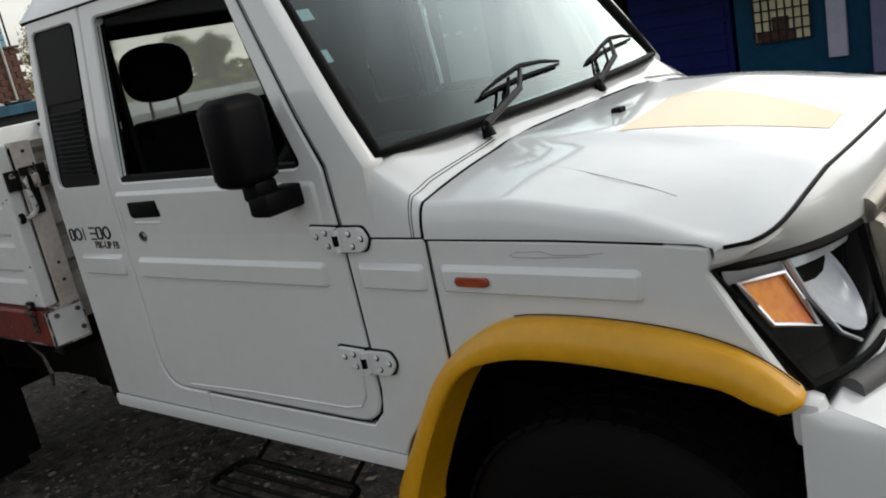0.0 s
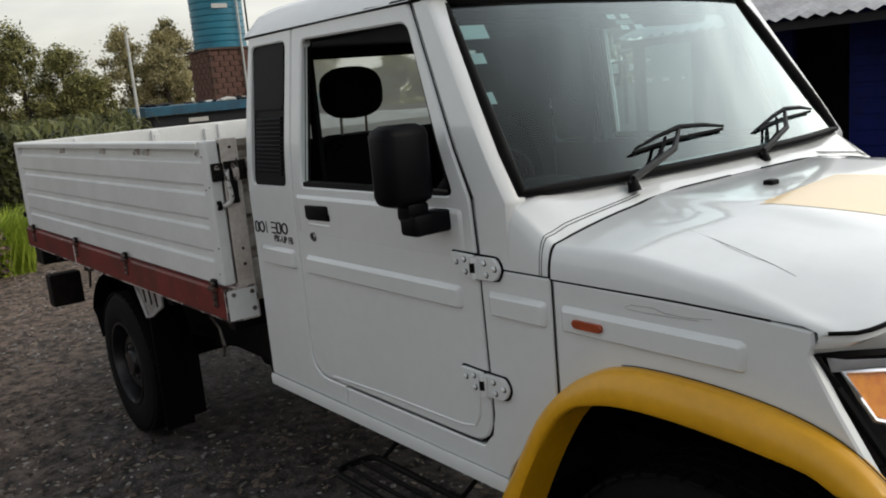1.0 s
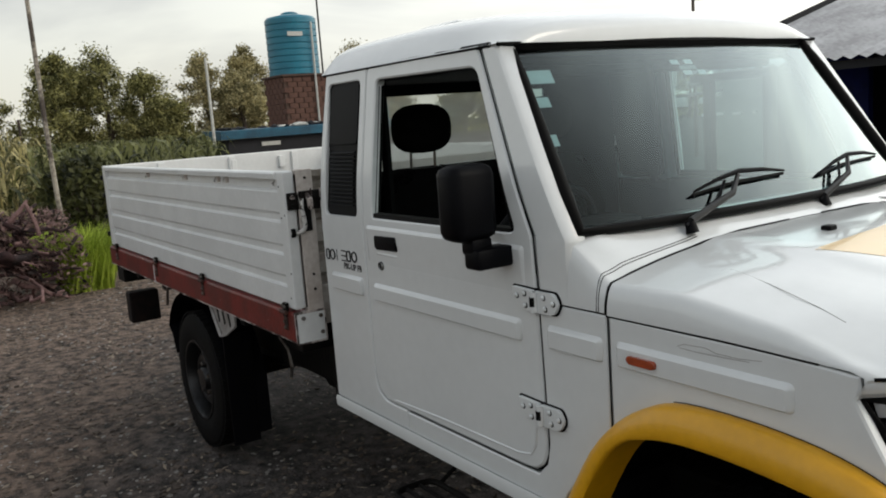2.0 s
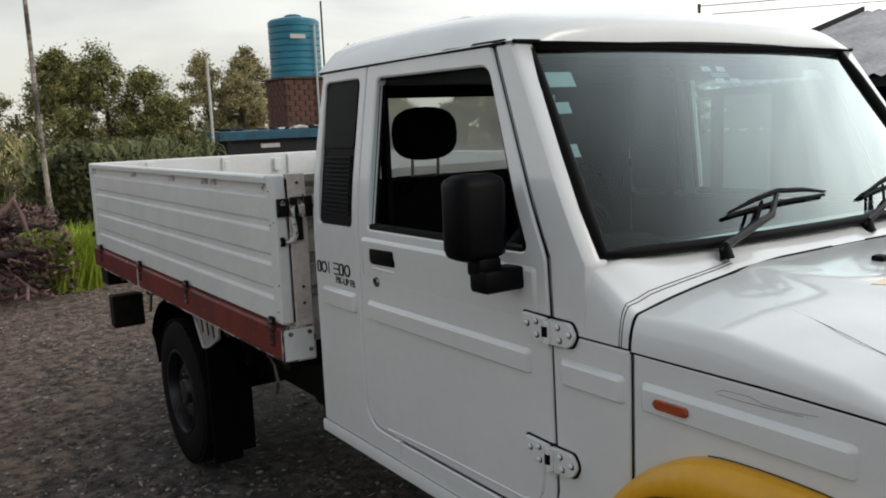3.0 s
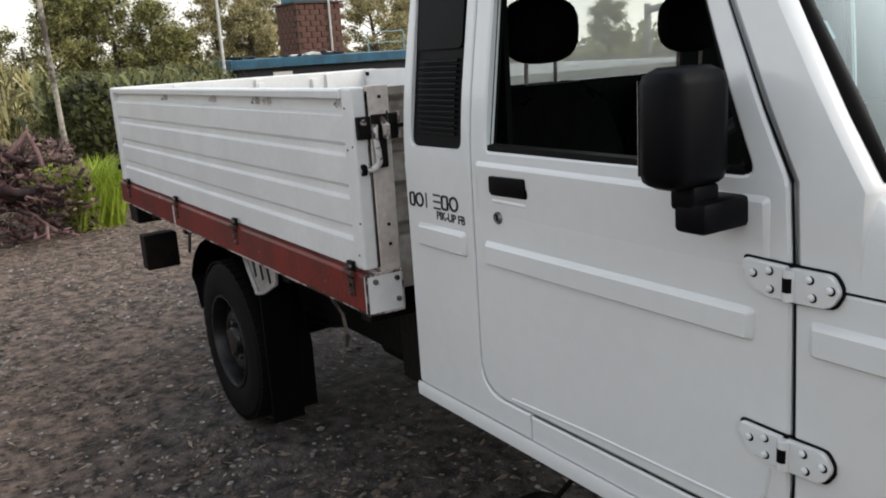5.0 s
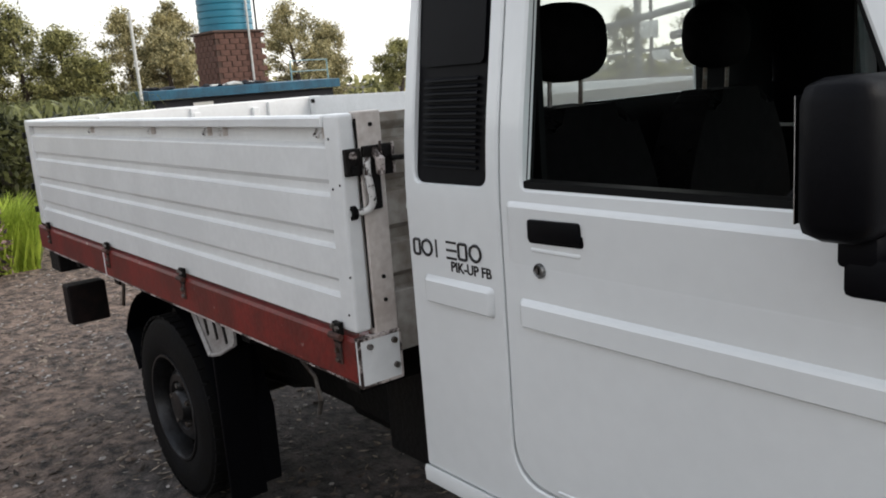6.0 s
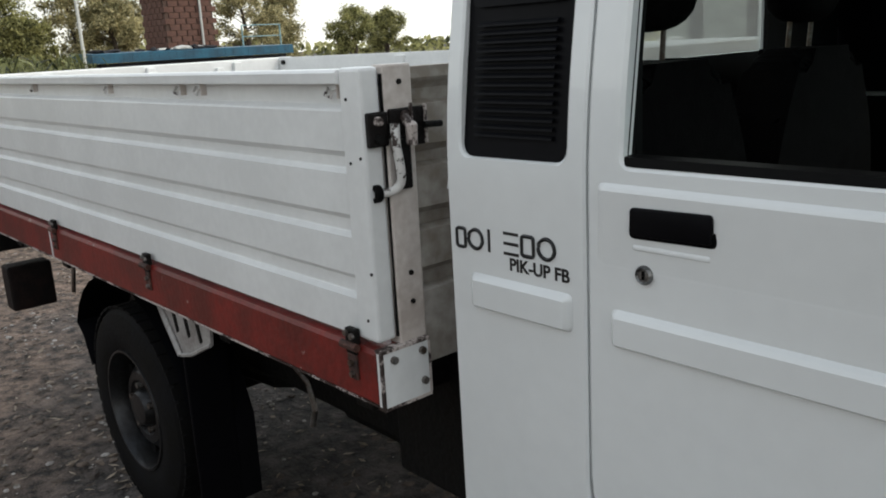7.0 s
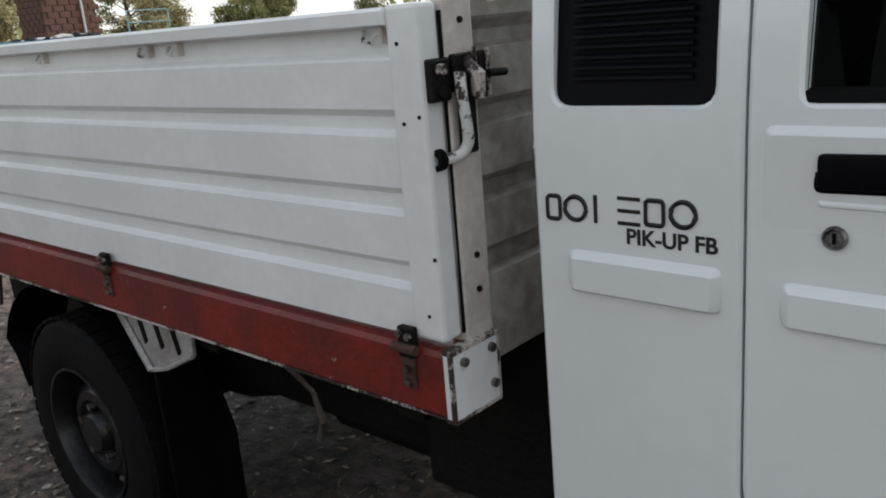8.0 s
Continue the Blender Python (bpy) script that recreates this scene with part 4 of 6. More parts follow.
LATCH = material("latch_black", (0.010, 0.009, 0.009), 0.5, second=(0.007, 0.0055, 0.005), scale=22, bump=0.3, spread=(0.42, 0.75), spec=0.15)
CHIPPED = material("chipped_white", (0.66, 0.65, 0.63), 0.4, vary=0.15, scale=9, chips=((0.03, 0.018, 0.014), 0.55, 38))
BX0, BX1, BY = -4.46, -1.692, -0.066
profile = [(BY, 0.915)]
for dark, bright in ((1.032, 0.989), (1.144, 1.104), (1.258, 1.221)):
    profile += [(BY, bright - 0.002), (BY + 0.002, bright - 0.001), (BY + 0.011, bright + 0.0045), (BY + 0.0125, bright + 0.007), (BY + 0.0125, dark - 0.0108), (BY + 0.0015, dark - 0.0005), (BY, dark + 0.001)]
profile += [(BY, 1.328), (BY + 0.003, 1.332), (BY + 0.015, 1.340), (BY + 0.016, 1.372), (BY - 0.013, 1.377), (BY - 0.014, 1.395), (BY - 0.009, 1.400), (BY + 0.034, 1.400), (BY + 0.036, 1.39), (BY + 0.034, 0.915)]


def board_parts(far):
    f = (lambda y: flat(y)) if far else (lambda y: y)
    prof = [(f(y), z) for y, z in profile]
    b = part("side_board", prism(prof, BX0 + 0.06, BX1 - 0.062, axis="x"), BED_PAINT, truck, "white ribbed drop-side board, lightly stained", smooth=True, angle=12)
    for x0, x1 in ((BX1 - 0.064, BX1 - 0.003), (BX0, BX0 + 0.062)):
        part("end_strip", box(x0, x1, min(f(BY - 0.007), f(BY + 0.036)), max(f(BY - 0.007), f(BY + 0.036)), 0.915, 1.403, 0.007), BED_PAINT, b, smooth=True, plain=0.002)
    for x in (-2.55, -3.45):
        part("inner_stiffener", box(x - 0.03, x + 0.03, min(f(BY + 0.035), f(BY + 0.05)), max(f(BY + 0.035), f(BY + 0.05)), 0.93, 1.39, 0.004), BED_PAINT, b)
    for x in (BX1 - 0.04, BX1 - 0.02, BX0 + 0.05):
        part("board_bolt", tube([(x, f(BY + 0.036), 1.375), (x, f(BY + 0.05), 1.375)], 0.012, 8), DARKMETAL, b)
    return b


near_board = board_parts(False)
board_parts(True)
for x, z in ((-1.735, 1.35), (-1.705, 1.25), (-1.70, 1.045), (-1.72, 0.955), (-1.735, 1.24)):
    part("rivet", tube([(x, BY - 0.006, z), (x, BY - 0.0085, z)], 0.0030, 8), DARKMETAL, near_board)
for x in (-1.80, -2.32, -2.42, -2.86, -3.5):
    part("hook_eye", tube([(x - 0.020, BY + 0.015, 1.368), (x - 0.010, BY + 0.002, 1.356), (x + 0.008, BY + 0.001, 1.352), (x + 0.014, BY + 0.002, 1.362), (x + 0.022, BY + 0.015, 1.366)], 0.0030, 6), CHIPPED, near_board, "small white-painted lashing hook", smooth=True)
    part("hook_tab", box(x + 0.026, x + 0.0285, BY + 0.002, BY + 0.016, 1.350, 1.374), POST_PAINT, near_board)
gate = part("tailgate", box(BX0 - 0.036, BX0 - 0.002, BY, flat(BY), 0.915, 1.402, 0.006), BED_PAINT, truck, "white tailgate board", smooth=True, plain=0.002)
for y in (0.28, 0.75, 1.2):
    part("gate_stiffener", box(BX0 - 0.002, BX0 + 0.02, y - 0.02, y + 0.02, 0.93, 1.39, 0.003), BED_PAINT, gate)
for y in (0.30, 0.76, 1.10):
    part("gate_clip", box(BX0 - 0.004, BX0 + 0.026, y - 0.018, y + 0.018, 1.29, 1.368, 0.003), BED_PAINT, gate)
for y in (-0.04, 0.3, 0.9):
    part("gate_hinge", box(BX0 - 0.06, BX0 - 0.03, y - 0.02, y + 0.02, 0.90, 0.96, 0.004), DARKMETAL, gate)
for z in (0.98, 1.09, 1.22, 1.33):
    part("gate_latch", box(BX0 - 0.055, BX0 - 0.03, BY - 0.014, BY + 0.01, z - 0.014, z + 0.014, 0.003), DARKMETAL, gate)

# headboard: corner posts, ribbed sheet
head_prof = [(0.0, 0.845)]
for dark, bright in ((1.032, 0.989), (1.144, 1.104), (1.258, 1.221), (1.372, 1.334)):
    head_prof += [(0.0, bright - 0.002), (-0.022, bright + 0.005), (-0.022, dark - 0.014), (0.0, dark + 0.001)]
head_prof += [(0.004, 1.378), (0.004, 1.398), (-0.03, 1.398), (-0.03, 0.845)]
part("headboard", prism([(BX1 - 0.008 + d, z) for d, z in head_prof], 0.036, flat(0.036), axis="y"), GRIMY, truck, "grimy white ribbed headboard behind the cab", smooth=True, angle=12)
for far in (False, True):
    f = (lambda y: flat(y)) if far else (lambda y: y)
    post = part("corner_post", box(BX1 - 0.03, BX1 + 0.004, min(f(-0.027), f(0.036)), max(f(-0.027), f(0.036)), 0.80, 1.405, 0.004), POST_PAINT, truck, "stained off-white corner post", smooth=True, plain=0.001)
    if not far:
        for z in (1.375, 1.034, 0.98):
            part("post_bolt", tube([(BX1 + 0.004, 0.006, z), (BX1 + 0.008, 0.006, z)], 0.0048, 8), DARKMETAL, post)
    part("corner_bracket", box(BX1 - 0.006, BX1 + 0.014, min(f(BY - 0.014), f(0.03)), max(f(BY - 0.014), f(0.03)), 0.793, 0.905, 0.003), BED_PAINT, post, "white bracket with chipped edges")
    for z in (0.794, 0.904):
        part("bracket_edge", box(BX1 - 0.005, BX1 + 0.0155, min(f(BY - 0.0155), f(0.031)), max(f(BY - 0.0155), f(0.031)), z - 0.003, z + 0.003), WORN, post)
    for y in (BY - 0.0145, 0.030):
        part("bracket_edge", box(BX1 + 0.008, BX1 + 0.0152, min(f(y - 0.0025), f(y + 0.0025)), max(f(y - 0.0025), f(y + 0.0025)), 0.797, 0.901), WORN, post)
    for y, z in ((0.012, 0.885), (0.014, 0.825), (-0.055, 0.885)):
        part("bracket_bolt", tube([(BX1 + 0.013, f(y), z), (BX1 + 0.021, f(y), z)], 0.0075, 8), STEEL, post)
    if not far:
        part("post_gap", tube([(BX1 - 0.002, -0.0285, 0.92), (BX1 - 0.001, -0.029, 1.05), (BX1 - 0.002, -0.028, 1.20), (BX1 - 0.002, -0.0285, 1.39)], [0.0030, 0.0018, 0.0026, 0.0034], 6), SEAL, post)
        latch = part("latch", box(BX1 - 0.003, BX1 + 0.010, BY - 0.001, -0.026, 1.268, 1.327, 0.003), LATCH, truck, "blackened board latch with chipped white handle")
        part("latch_plate", box(BX1 + 0.004, BX1 + 0.014, -0.024, 0.016, 1.278, 1.330, 0.003), LATCH, latch)
        part("latch_plate", box(BX1 - 0.002, BX1 + 0.008, 0.016, 0.058, 1.262, 1.330, 0.003), LATCH, latch)
        part("latch_edge", box(BX1 + 0.006, BX1 + 0.013, 0.055, 0.060, 1.265, 1.333, 0.001), WORN, latch)
        part("latch_edge", box(BX1 + 0.012, BX1 + 0.019, 0.018, 0.022, 1.275, 1.338, 0.001), WORN, latch)
        for y, z in ((-0.050, 1.312), (-0.050, 1.282), (0.006, 1.318)):
            part("latch_bolt", tube([(BX1 + 0.008, y, z), (BX1 + 0.019, y, z)], [0.0085, 0.0075], 8), WORN if z > 1.3 else DARKMETAL, latch)
        part("latch_rod", tube([(BX1 + 0.02, 0.045, 1.298), (BX1 + 0.02, 0.085, 1.296)], 0.006, 8), DARKMETAL, latch)
        part("latch_cam", tube([(BX1 + 0.016, 0.004, 1.316), (BX1 + 0.032, 0.006, 1.30), (BX1 + 0.028, 0.008, 1.268)], [0.008, 0.011, 0.010], 8), WORN, latch, smooth=True)
        bend = smoothed([(BX1 + 0.022, -0.022, 1.306), (BX1 + 0.026, -0.025, 1.272), (BX1 + 0.027, -0.020, 1.232), (BX1 + 0.025, -0.018, 1.208), (BX1 + 0.018, -0.025, 1.193), (BX1 + 0.008, -0.036, 1.188), (BX1 - 0.002, -0.046, 1.187)], 4)
        part("latch_handle", tube(bend, 0.0082, 10), CHIPPED, latch, "chipped white bar handle", smooth=True)
        part("handle_eye", lathe([(0.016, 0.0), (0.016, -0.012), (0.008, -0.014), (0.007, -0.008)], (BX1 - 0.004, -0.047, 1.187), 16), SEAL, latch, smooth=True)
        part("latch_tongue", box(BX1 + 0.006, BX1 + 0.02, -0.016, 0.014, 1.19, 1.28, 0.004), DARKMETAL, latch)

# added dark mass fills the black space behind the cab
part("under_block_cab", box(-2.02, -1.70, 0.20, flat(0.20), 0.44, 0.83, 0.01), DARKMETAL, truck)
part("bed_floor", box(BX0, BX1 - 0.04, BY + 0.04, flat(BY + 0.04), 0.87, 0.91), DARKMETAL, truck)
for far in (False, True):
    f = (lambda y: flat(y)) if far else (lambda y: y)
    prof = [(f(BY - 0.012), 0.797), (f(BY - 0.016), 0.803), (f(BY - 0.016), 0.896), (f(BY - 0.012), 0.905), (f(BY + 0.05), 0.905), (f(BY + 0.05), 0.897), (f(BY - 0.006), 0.895), (f(BY - 0.006), 0.805), (f(BY + 0.05), 0.803), (f(BY + 0.05), 0.797)]
    rail = part("bed_rail", prism(prof, BX0 - 0.03, BX1 - 0.004, axis="x"), RED, truck, "red-brown painted steel bed rail, chipped", smooth=True, angle=20)
    part("rail_edge", box(BX0 - 0.03, BX1 - 0.005, min(f(BY - 0.0165), f(BY - 0.010)), max(f(BY - 0.0165), f(BY - 0.010)), 0.7955, 0.7995), WORN, rail, "lower edge worn to pale metal")
    if not far:
        for x in (-1.763, -2.69, -3.44, -4.30):
            cl = part("board_hinge", box(x - 0.016, x + 0.016, BY - 0.022, BY - 0.008, 0.885, 0.935, 0.003), DARKMETAL, rail, "blackened hinge of the drop side")
            part("hinge_pin", tube([(x - 0.024, BY - 0.024, 0.902), (x + 0.024, BY - 0.024, 0.902)], 0.008, 8), RUST, cl, smooth=True)
            part("hinge_strap", box(x - 0.014, x + 0.014, BY - 0.021, BY - 0.015, 0.835, 0.885, 0.002), RUST, cl)
            for dx, dz in ((-0.009, 0.925), (0.009, 0.922), (0.0, 0.868), (0.002, 0.846)):
                part("hinge_bolt", tube([(x + dx, BY - 0.020, dz), (x + dx, BY - 0.028, dz)], 0.006, 6), STEEL, cl)
        part("rail_joint", box(-3.50, -3.492, BY - 0.0185, BY - 0.014, 0.80, 0.90), BED_PAINT, rail)

# chassis
for y in (0.34, WIDE - 0.34):
    part("chassis_beam", box(-4.35, 0.40, y - 0.035, y + 0.035, 0.43, 0.66, 0.008), DARKMETAL, truck)
part("rear_crossbeam", box(-4.46, -4.30, BY + 0.004, flat(BY + 0.004), 0.69, 0.796, 0.006), DARKMETAL, truck)
for x in (-1.85, -2.45, -3.65, -4.2):
    part("cross_member", box(x - 0.03, x + 0.03, BY + 0.06, flat(BY + 0.06), 0.72, 0.86, 0.005), DARKMETAL, truck)
part("rear_axle", tube([(REAR_HUB, 0.12, HUB_Z), (REAR_HUB, 0.5, HUB_Z), (REAR_HUB, MID, HUB_Z), (REAR_HUB, 0.92, HUB_Z), (REAR_HUB, flat(0.12), HUB_Z)], [0.05, 0.05, 0.14, 0.05, 0.05], 12), DARKMETAL, truck, smooth=True)
part("front_axle", tube([(FRONT_HUB, 0.2, HUB_Z), (FRONT_HUB, flat(0.2), HUB_Z)], 0.045, 10), DARKMETAL, truck, smooth=True)
for y in (0.34, WIDE - 0.34):
    part("leaf_spring", tube([(REAR_HUB - 0.62, y, 0.50), (REAR_HUB - 0.3, y, 0.41), (REAR_HUB, y, 0.385), (REAR_HUB + 0.3, y, 0.41), (REAR_HUB + 0.62, y, 0.50)], 0.035, 8), DARKMETAL, truck, smooth=True)
part("drive_shaft", tube([(-0.6, MID, 0.48), (REAR_HUB, MID, HUB_Z + 0.02)], 0.04, 10), DARKMETAL, truck, smooth=True)
# added masses and far flaps, guessed to shade the ground under the truck
part("under_block_far", box(-2.62, -1.62, 0.95, 1.36, 0.22, 0.70, 0.03), DARKMETAL, truck, smooth=True)
part("under_block_near", box(-2.60, -2.02, 0.42, 0.80, 0.31, 0.72, 0.03), DARKMETAL, truck, smooth=True)
part("under_block_side", box(-2.28, -1.98, 0.98, 1.36, 0.40, 0.72, 0.02), DARKMETAL, truck)
part("mud_flap", box(-2.672, -2.660, flat(0.155), flat(-0.03), 0.10, 0.64, 0.004), BLACK, truck)
part("mud_flap", box(-3.50, -3.488, flat(0.155), flat(-0.03), 0.14, 0.60, 0.004), BLACK, truck)
part("under_block_round", tube([(-3.88, MID, 0.46), (-3.88, MID, 0.50), (-3.88, MID, 0.62), (-3.88, MID, 0.66)], [0.30, 0.345, 0.345, 0.30], 32), RUBBER, truck, "added round rubber mass that shades the ground under the bed", smooth=True)
part("under_block_front", tube([(-0.55, MID, 0.50), (-0.95, MID, 0.46), (-1.45, MID, 0.48)], [0.20, 0.17, 0.09], 12), DARKMETAL, truck, smooth=True)
part("exhaust_pipe", tube([(-0.9, 0.55, 0.42), (-1.8, 0.55, 0.42), (-2.3, 0.5, 0.5), (-2.7, 0.55, 0.55)], 0.028, 10), STEEL, truck, smooth=True)
part("brake_hose", tube([(-2.35, 0.12, 0.66), (-2.27, 0.12, 0.62), (-2.25, 0.12, 0.55), (-2.27, 0.12, 0.50)], 0.008, 6), STEEL, truck, smooth=True)
part("cab_floor", box(-1.55, -0.35, 0.06, flat(0.06), 0.60, 0.66), CABIN, truck)
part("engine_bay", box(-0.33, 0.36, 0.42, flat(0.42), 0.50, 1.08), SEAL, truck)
part("firewall", box(-0.46, -0.43, 0.05, flat(0.05), 0.62, 1.20), CABIN, truck)
for y0, y1, z0, z1 in ((0.034, WIDE - 0.034, 0.62, 1.377), (0.098, WIDE - 0.098, 1.635, 1.71), (0.075, 0.15, 1.377, 1.635), (WIDE - 0.425, WIDE - 0.075, 1.377, 1.635)):
    part("cab_back", box(-1.562, -1.545, y0, y1, z0, z1, 0.004), PAINT, truck)
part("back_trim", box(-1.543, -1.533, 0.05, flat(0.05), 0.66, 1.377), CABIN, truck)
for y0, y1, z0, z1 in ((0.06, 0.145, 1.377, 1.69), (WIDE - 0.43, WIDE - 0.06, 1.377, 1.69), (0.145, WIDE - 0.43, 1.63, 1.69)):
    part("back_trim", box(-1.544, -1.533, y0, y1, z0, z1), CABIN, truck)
back_glass = part("rear_window", loft([[(-1.553, 0.14, 1.37), (-1.553, WIDE - 0.415, 1.37)], [(-1.553, 0.14, 1.64), (-1.553, WIDE - 0.415, 1.64)]]), clear("rear_glass", (0.86, 0.92, 0.88), 0.0, 0.0, 0.45), truck, "dusty cab rear window", out=(1, 0, 0))
back_glass.visible_shadow = False
dusty = clear("dusty_glass", (0.80, 0.88, 0.84), 0.0, 0.0, 0.03)
far_glass = part("window_glass", loft([[(-1.215, flat(0.012), 1.26), (-0.55, flat(0.012), 1.26)], [(-1.215, flat(0.07), 1.665), (-0.715, flat(0.07), 1.665)]]), dusty, truck, "passenger window glass", out=(0, -1, 0))
far_glass.visible_shadow = False

# rear mudguards and their stays
for far in (False, True):
    f = (lambda y: flat(y)) if far else (lambda y: y)
    arcp = []
    for k in range(15):
        a = radians(8 + 172 * k / 14)
        arcp.append((REAR_HUB + 0.455 * math.cos(a), HUB_Z + 0.05 + 0.40 * math.sin(a)))
    arcp = [(-2.665, 0.14)] + [(-2.66, 0.40)] + [p for p in arcp if p[1] > 0.50] + [(-3.50, 0.50), (-3.46, 0.40)]
    guard = part("mudguard", loft([[(x, f(-0.028), z) for x, z in arcp], [(x, f(0.0), z + 0.004) for x, z in arcp], [(x, f(0.16), z + 0.004) for x, z in arcp]]), BLACK, truck, "black plastic rear mudguard", smooth=True)
    if not far:
        part("mud_flap", box(-2.672, -2.660, -0.03, 0.10, 0.11, 0.64, 0.004), BLACK, guard)
        stay = part("mudguard_stay", prism([(-2.80, 0.80), (-2.47, 0.80), (-2.48, 0.71), (-2.60, 0.655), (-2.665, 0.640)], -0.030, -0.022), STAY, truck, "pale metal mudguard stay with pressed slots")
        for x in (-2.70, -2.63, -2.56):
            part("slot", prism(rounded([(x - 0.010, 0.80), (x + 0.012, 0.80), (x + 0.035, 0.71), (x + 0.02, 0.70)], 0.004, 2), -0.032, -0.029), SEAL, stay)
        part("stay_edge", tube([(-2.80, -0.030, 0.80), (-2.73, -0.034, 0.72), (-2.665, -0.034, 0.640)], 0.010, 6), STAY, stay, smooth=True)
        part("stay_edge", tube([(-2.665, -0.034, 0.640), (-2.60, -0.032, 0.656), (-2.48, -0.03, 0.712)], 0.006, 6), STAY, stay, smooth=True)
        part("guard_strap", tube([(-3.46, -0.03, 0.80), (-3.52, -0.03, 0.66)], 0.008, 6), STEEL, truck)
        part("lamp_bracket", box(-2.30, -2.24, 0.0, 0.03, 0.74, 0.80, 0.006), BED_PAINT, truck)
RUST_DARK = material("rusty_black", (0.016, 0.009, 0.008), 0.7, second=(0.006, 0.005, 0.005), scale=18, bump=0.2, spec=0.15)
lampb = part("tail_lamp_box", box(-4.34, -4.24, -0.06, 0.115, 0.44, 0.63, 0.010), RUST_DARK, truck, "rusty black tail lamp bracket under the bed")
part("tail_lamp", box(-4.349, -4.339, -0.04, 0.10, 0.46, 0.61, 0.003), material("red_lens", (0.25, 0.01, 0.01), 0.3, vary=0.2), lampb)
part("rear_bumper", box(-4.42, -4.34, 0.36, flat(0.36), 0.45, 0.58, 0.01), DARKMETAL, truck)

# door mirror
mirror = part("door_mirror", box(-0.633, -0.545, -0.152, -0.026, 1.256, 1.436, 0.026), BLACK, truck, "black plastic door mirror", smooth=True, angle=60)
part("mirror_glass", box(-0.6345, -0.6335, -0.138, -0.042, 1.275, 1.418), CHROME, mirror)
part("mirror_neck", box(-0.603, -0.555, -0.105, -0.045, 1.222, 1.262, 0.008), BLACK, mirror, smooth=True)
part("mirror_arm", box(-0.596, -0.535, -0.105, 0.004, 1.188, 1.238, 0.010), BLACK, mirror, smooth=True)

# cabin
for y in (0.318, 0.868):
    seat = thing("seat", (-1.2, y, 0.66), "", "")
    seat.parent, seat.matrix_parent_inverse = truck, truck.matrix_world.inverted()
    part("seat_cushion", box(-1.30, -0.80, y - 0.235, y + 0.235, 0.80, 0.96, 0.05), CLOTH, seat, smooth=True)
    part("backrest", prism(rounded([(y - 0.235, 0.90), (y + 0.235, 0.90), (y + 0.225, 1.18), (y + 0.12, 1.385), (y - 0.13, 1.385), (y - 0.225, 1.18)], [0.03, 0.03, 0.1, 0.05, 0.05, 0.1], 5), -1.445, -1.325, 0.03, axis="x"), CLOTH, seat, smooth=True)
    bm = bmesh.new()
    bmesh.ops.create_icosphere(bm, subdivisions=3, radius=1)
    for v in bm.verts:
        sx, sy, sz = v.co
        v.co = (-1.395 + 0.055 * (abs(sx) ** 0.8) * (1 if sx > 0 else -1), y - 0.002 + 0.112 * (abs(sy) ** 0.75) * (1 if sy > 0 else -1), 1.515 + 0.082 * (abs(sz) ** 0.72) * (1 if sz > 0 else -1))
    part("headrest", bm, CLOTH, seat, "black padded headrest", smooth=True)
    for d in (-0.05, 0.045):
        part("headrest_post", tube([(-1.40, y + d, 1.37), (-1.395, y + d, 1.46)], 0.005, 8), STEEL, seat)
dash = part("dashboard", box(-0.74, -0.42, 0.07, flat(0.07), 0.95, 1.215, 0.045), CABIN, truck, "dark dashboard", smooth=True)
part("instrument_hood", box(-0.74, -0.60, 0.20, 0.52, 1.20, 1.245, 0.02), CABIN, dash, smooth=True)
sw = [(0.0, 0.19 * math.cos(2 * math.pi * k / 28), 0.19 * math.sin(2 * math.pi * k / 28)) for k in range(28)]
tilt = Matrix.Translation((-0.86, 0.36, 1.16)) @ Matrix.Rotation(radians(28), 4, "Y")
wheel_rim = part("steering_wheel", tube([tilt @ Vector(p) for p in sw], 0.013, 8, close=True), CABIN, truck, "dark steering wheel", smooth=True)
for a in (0.2, math.pi - 0.2, -math.pi / 2):
    part("spoke", tube([tilt @ Vector((0.015, 0, 0)), tilt @ Vector((0, 0.185 * math.cos(a), 0.185 * math.sin(a)))], 0.012, 6), CABIN, wheel_rim)
part("steering_column", tube([(-0.86, 0.36, 1.16), (-0.60, 0.36, 1.02)], 0.03, 8), CABIN, wheel_rim)

# lettering and badge on the quarter panel
badge = None
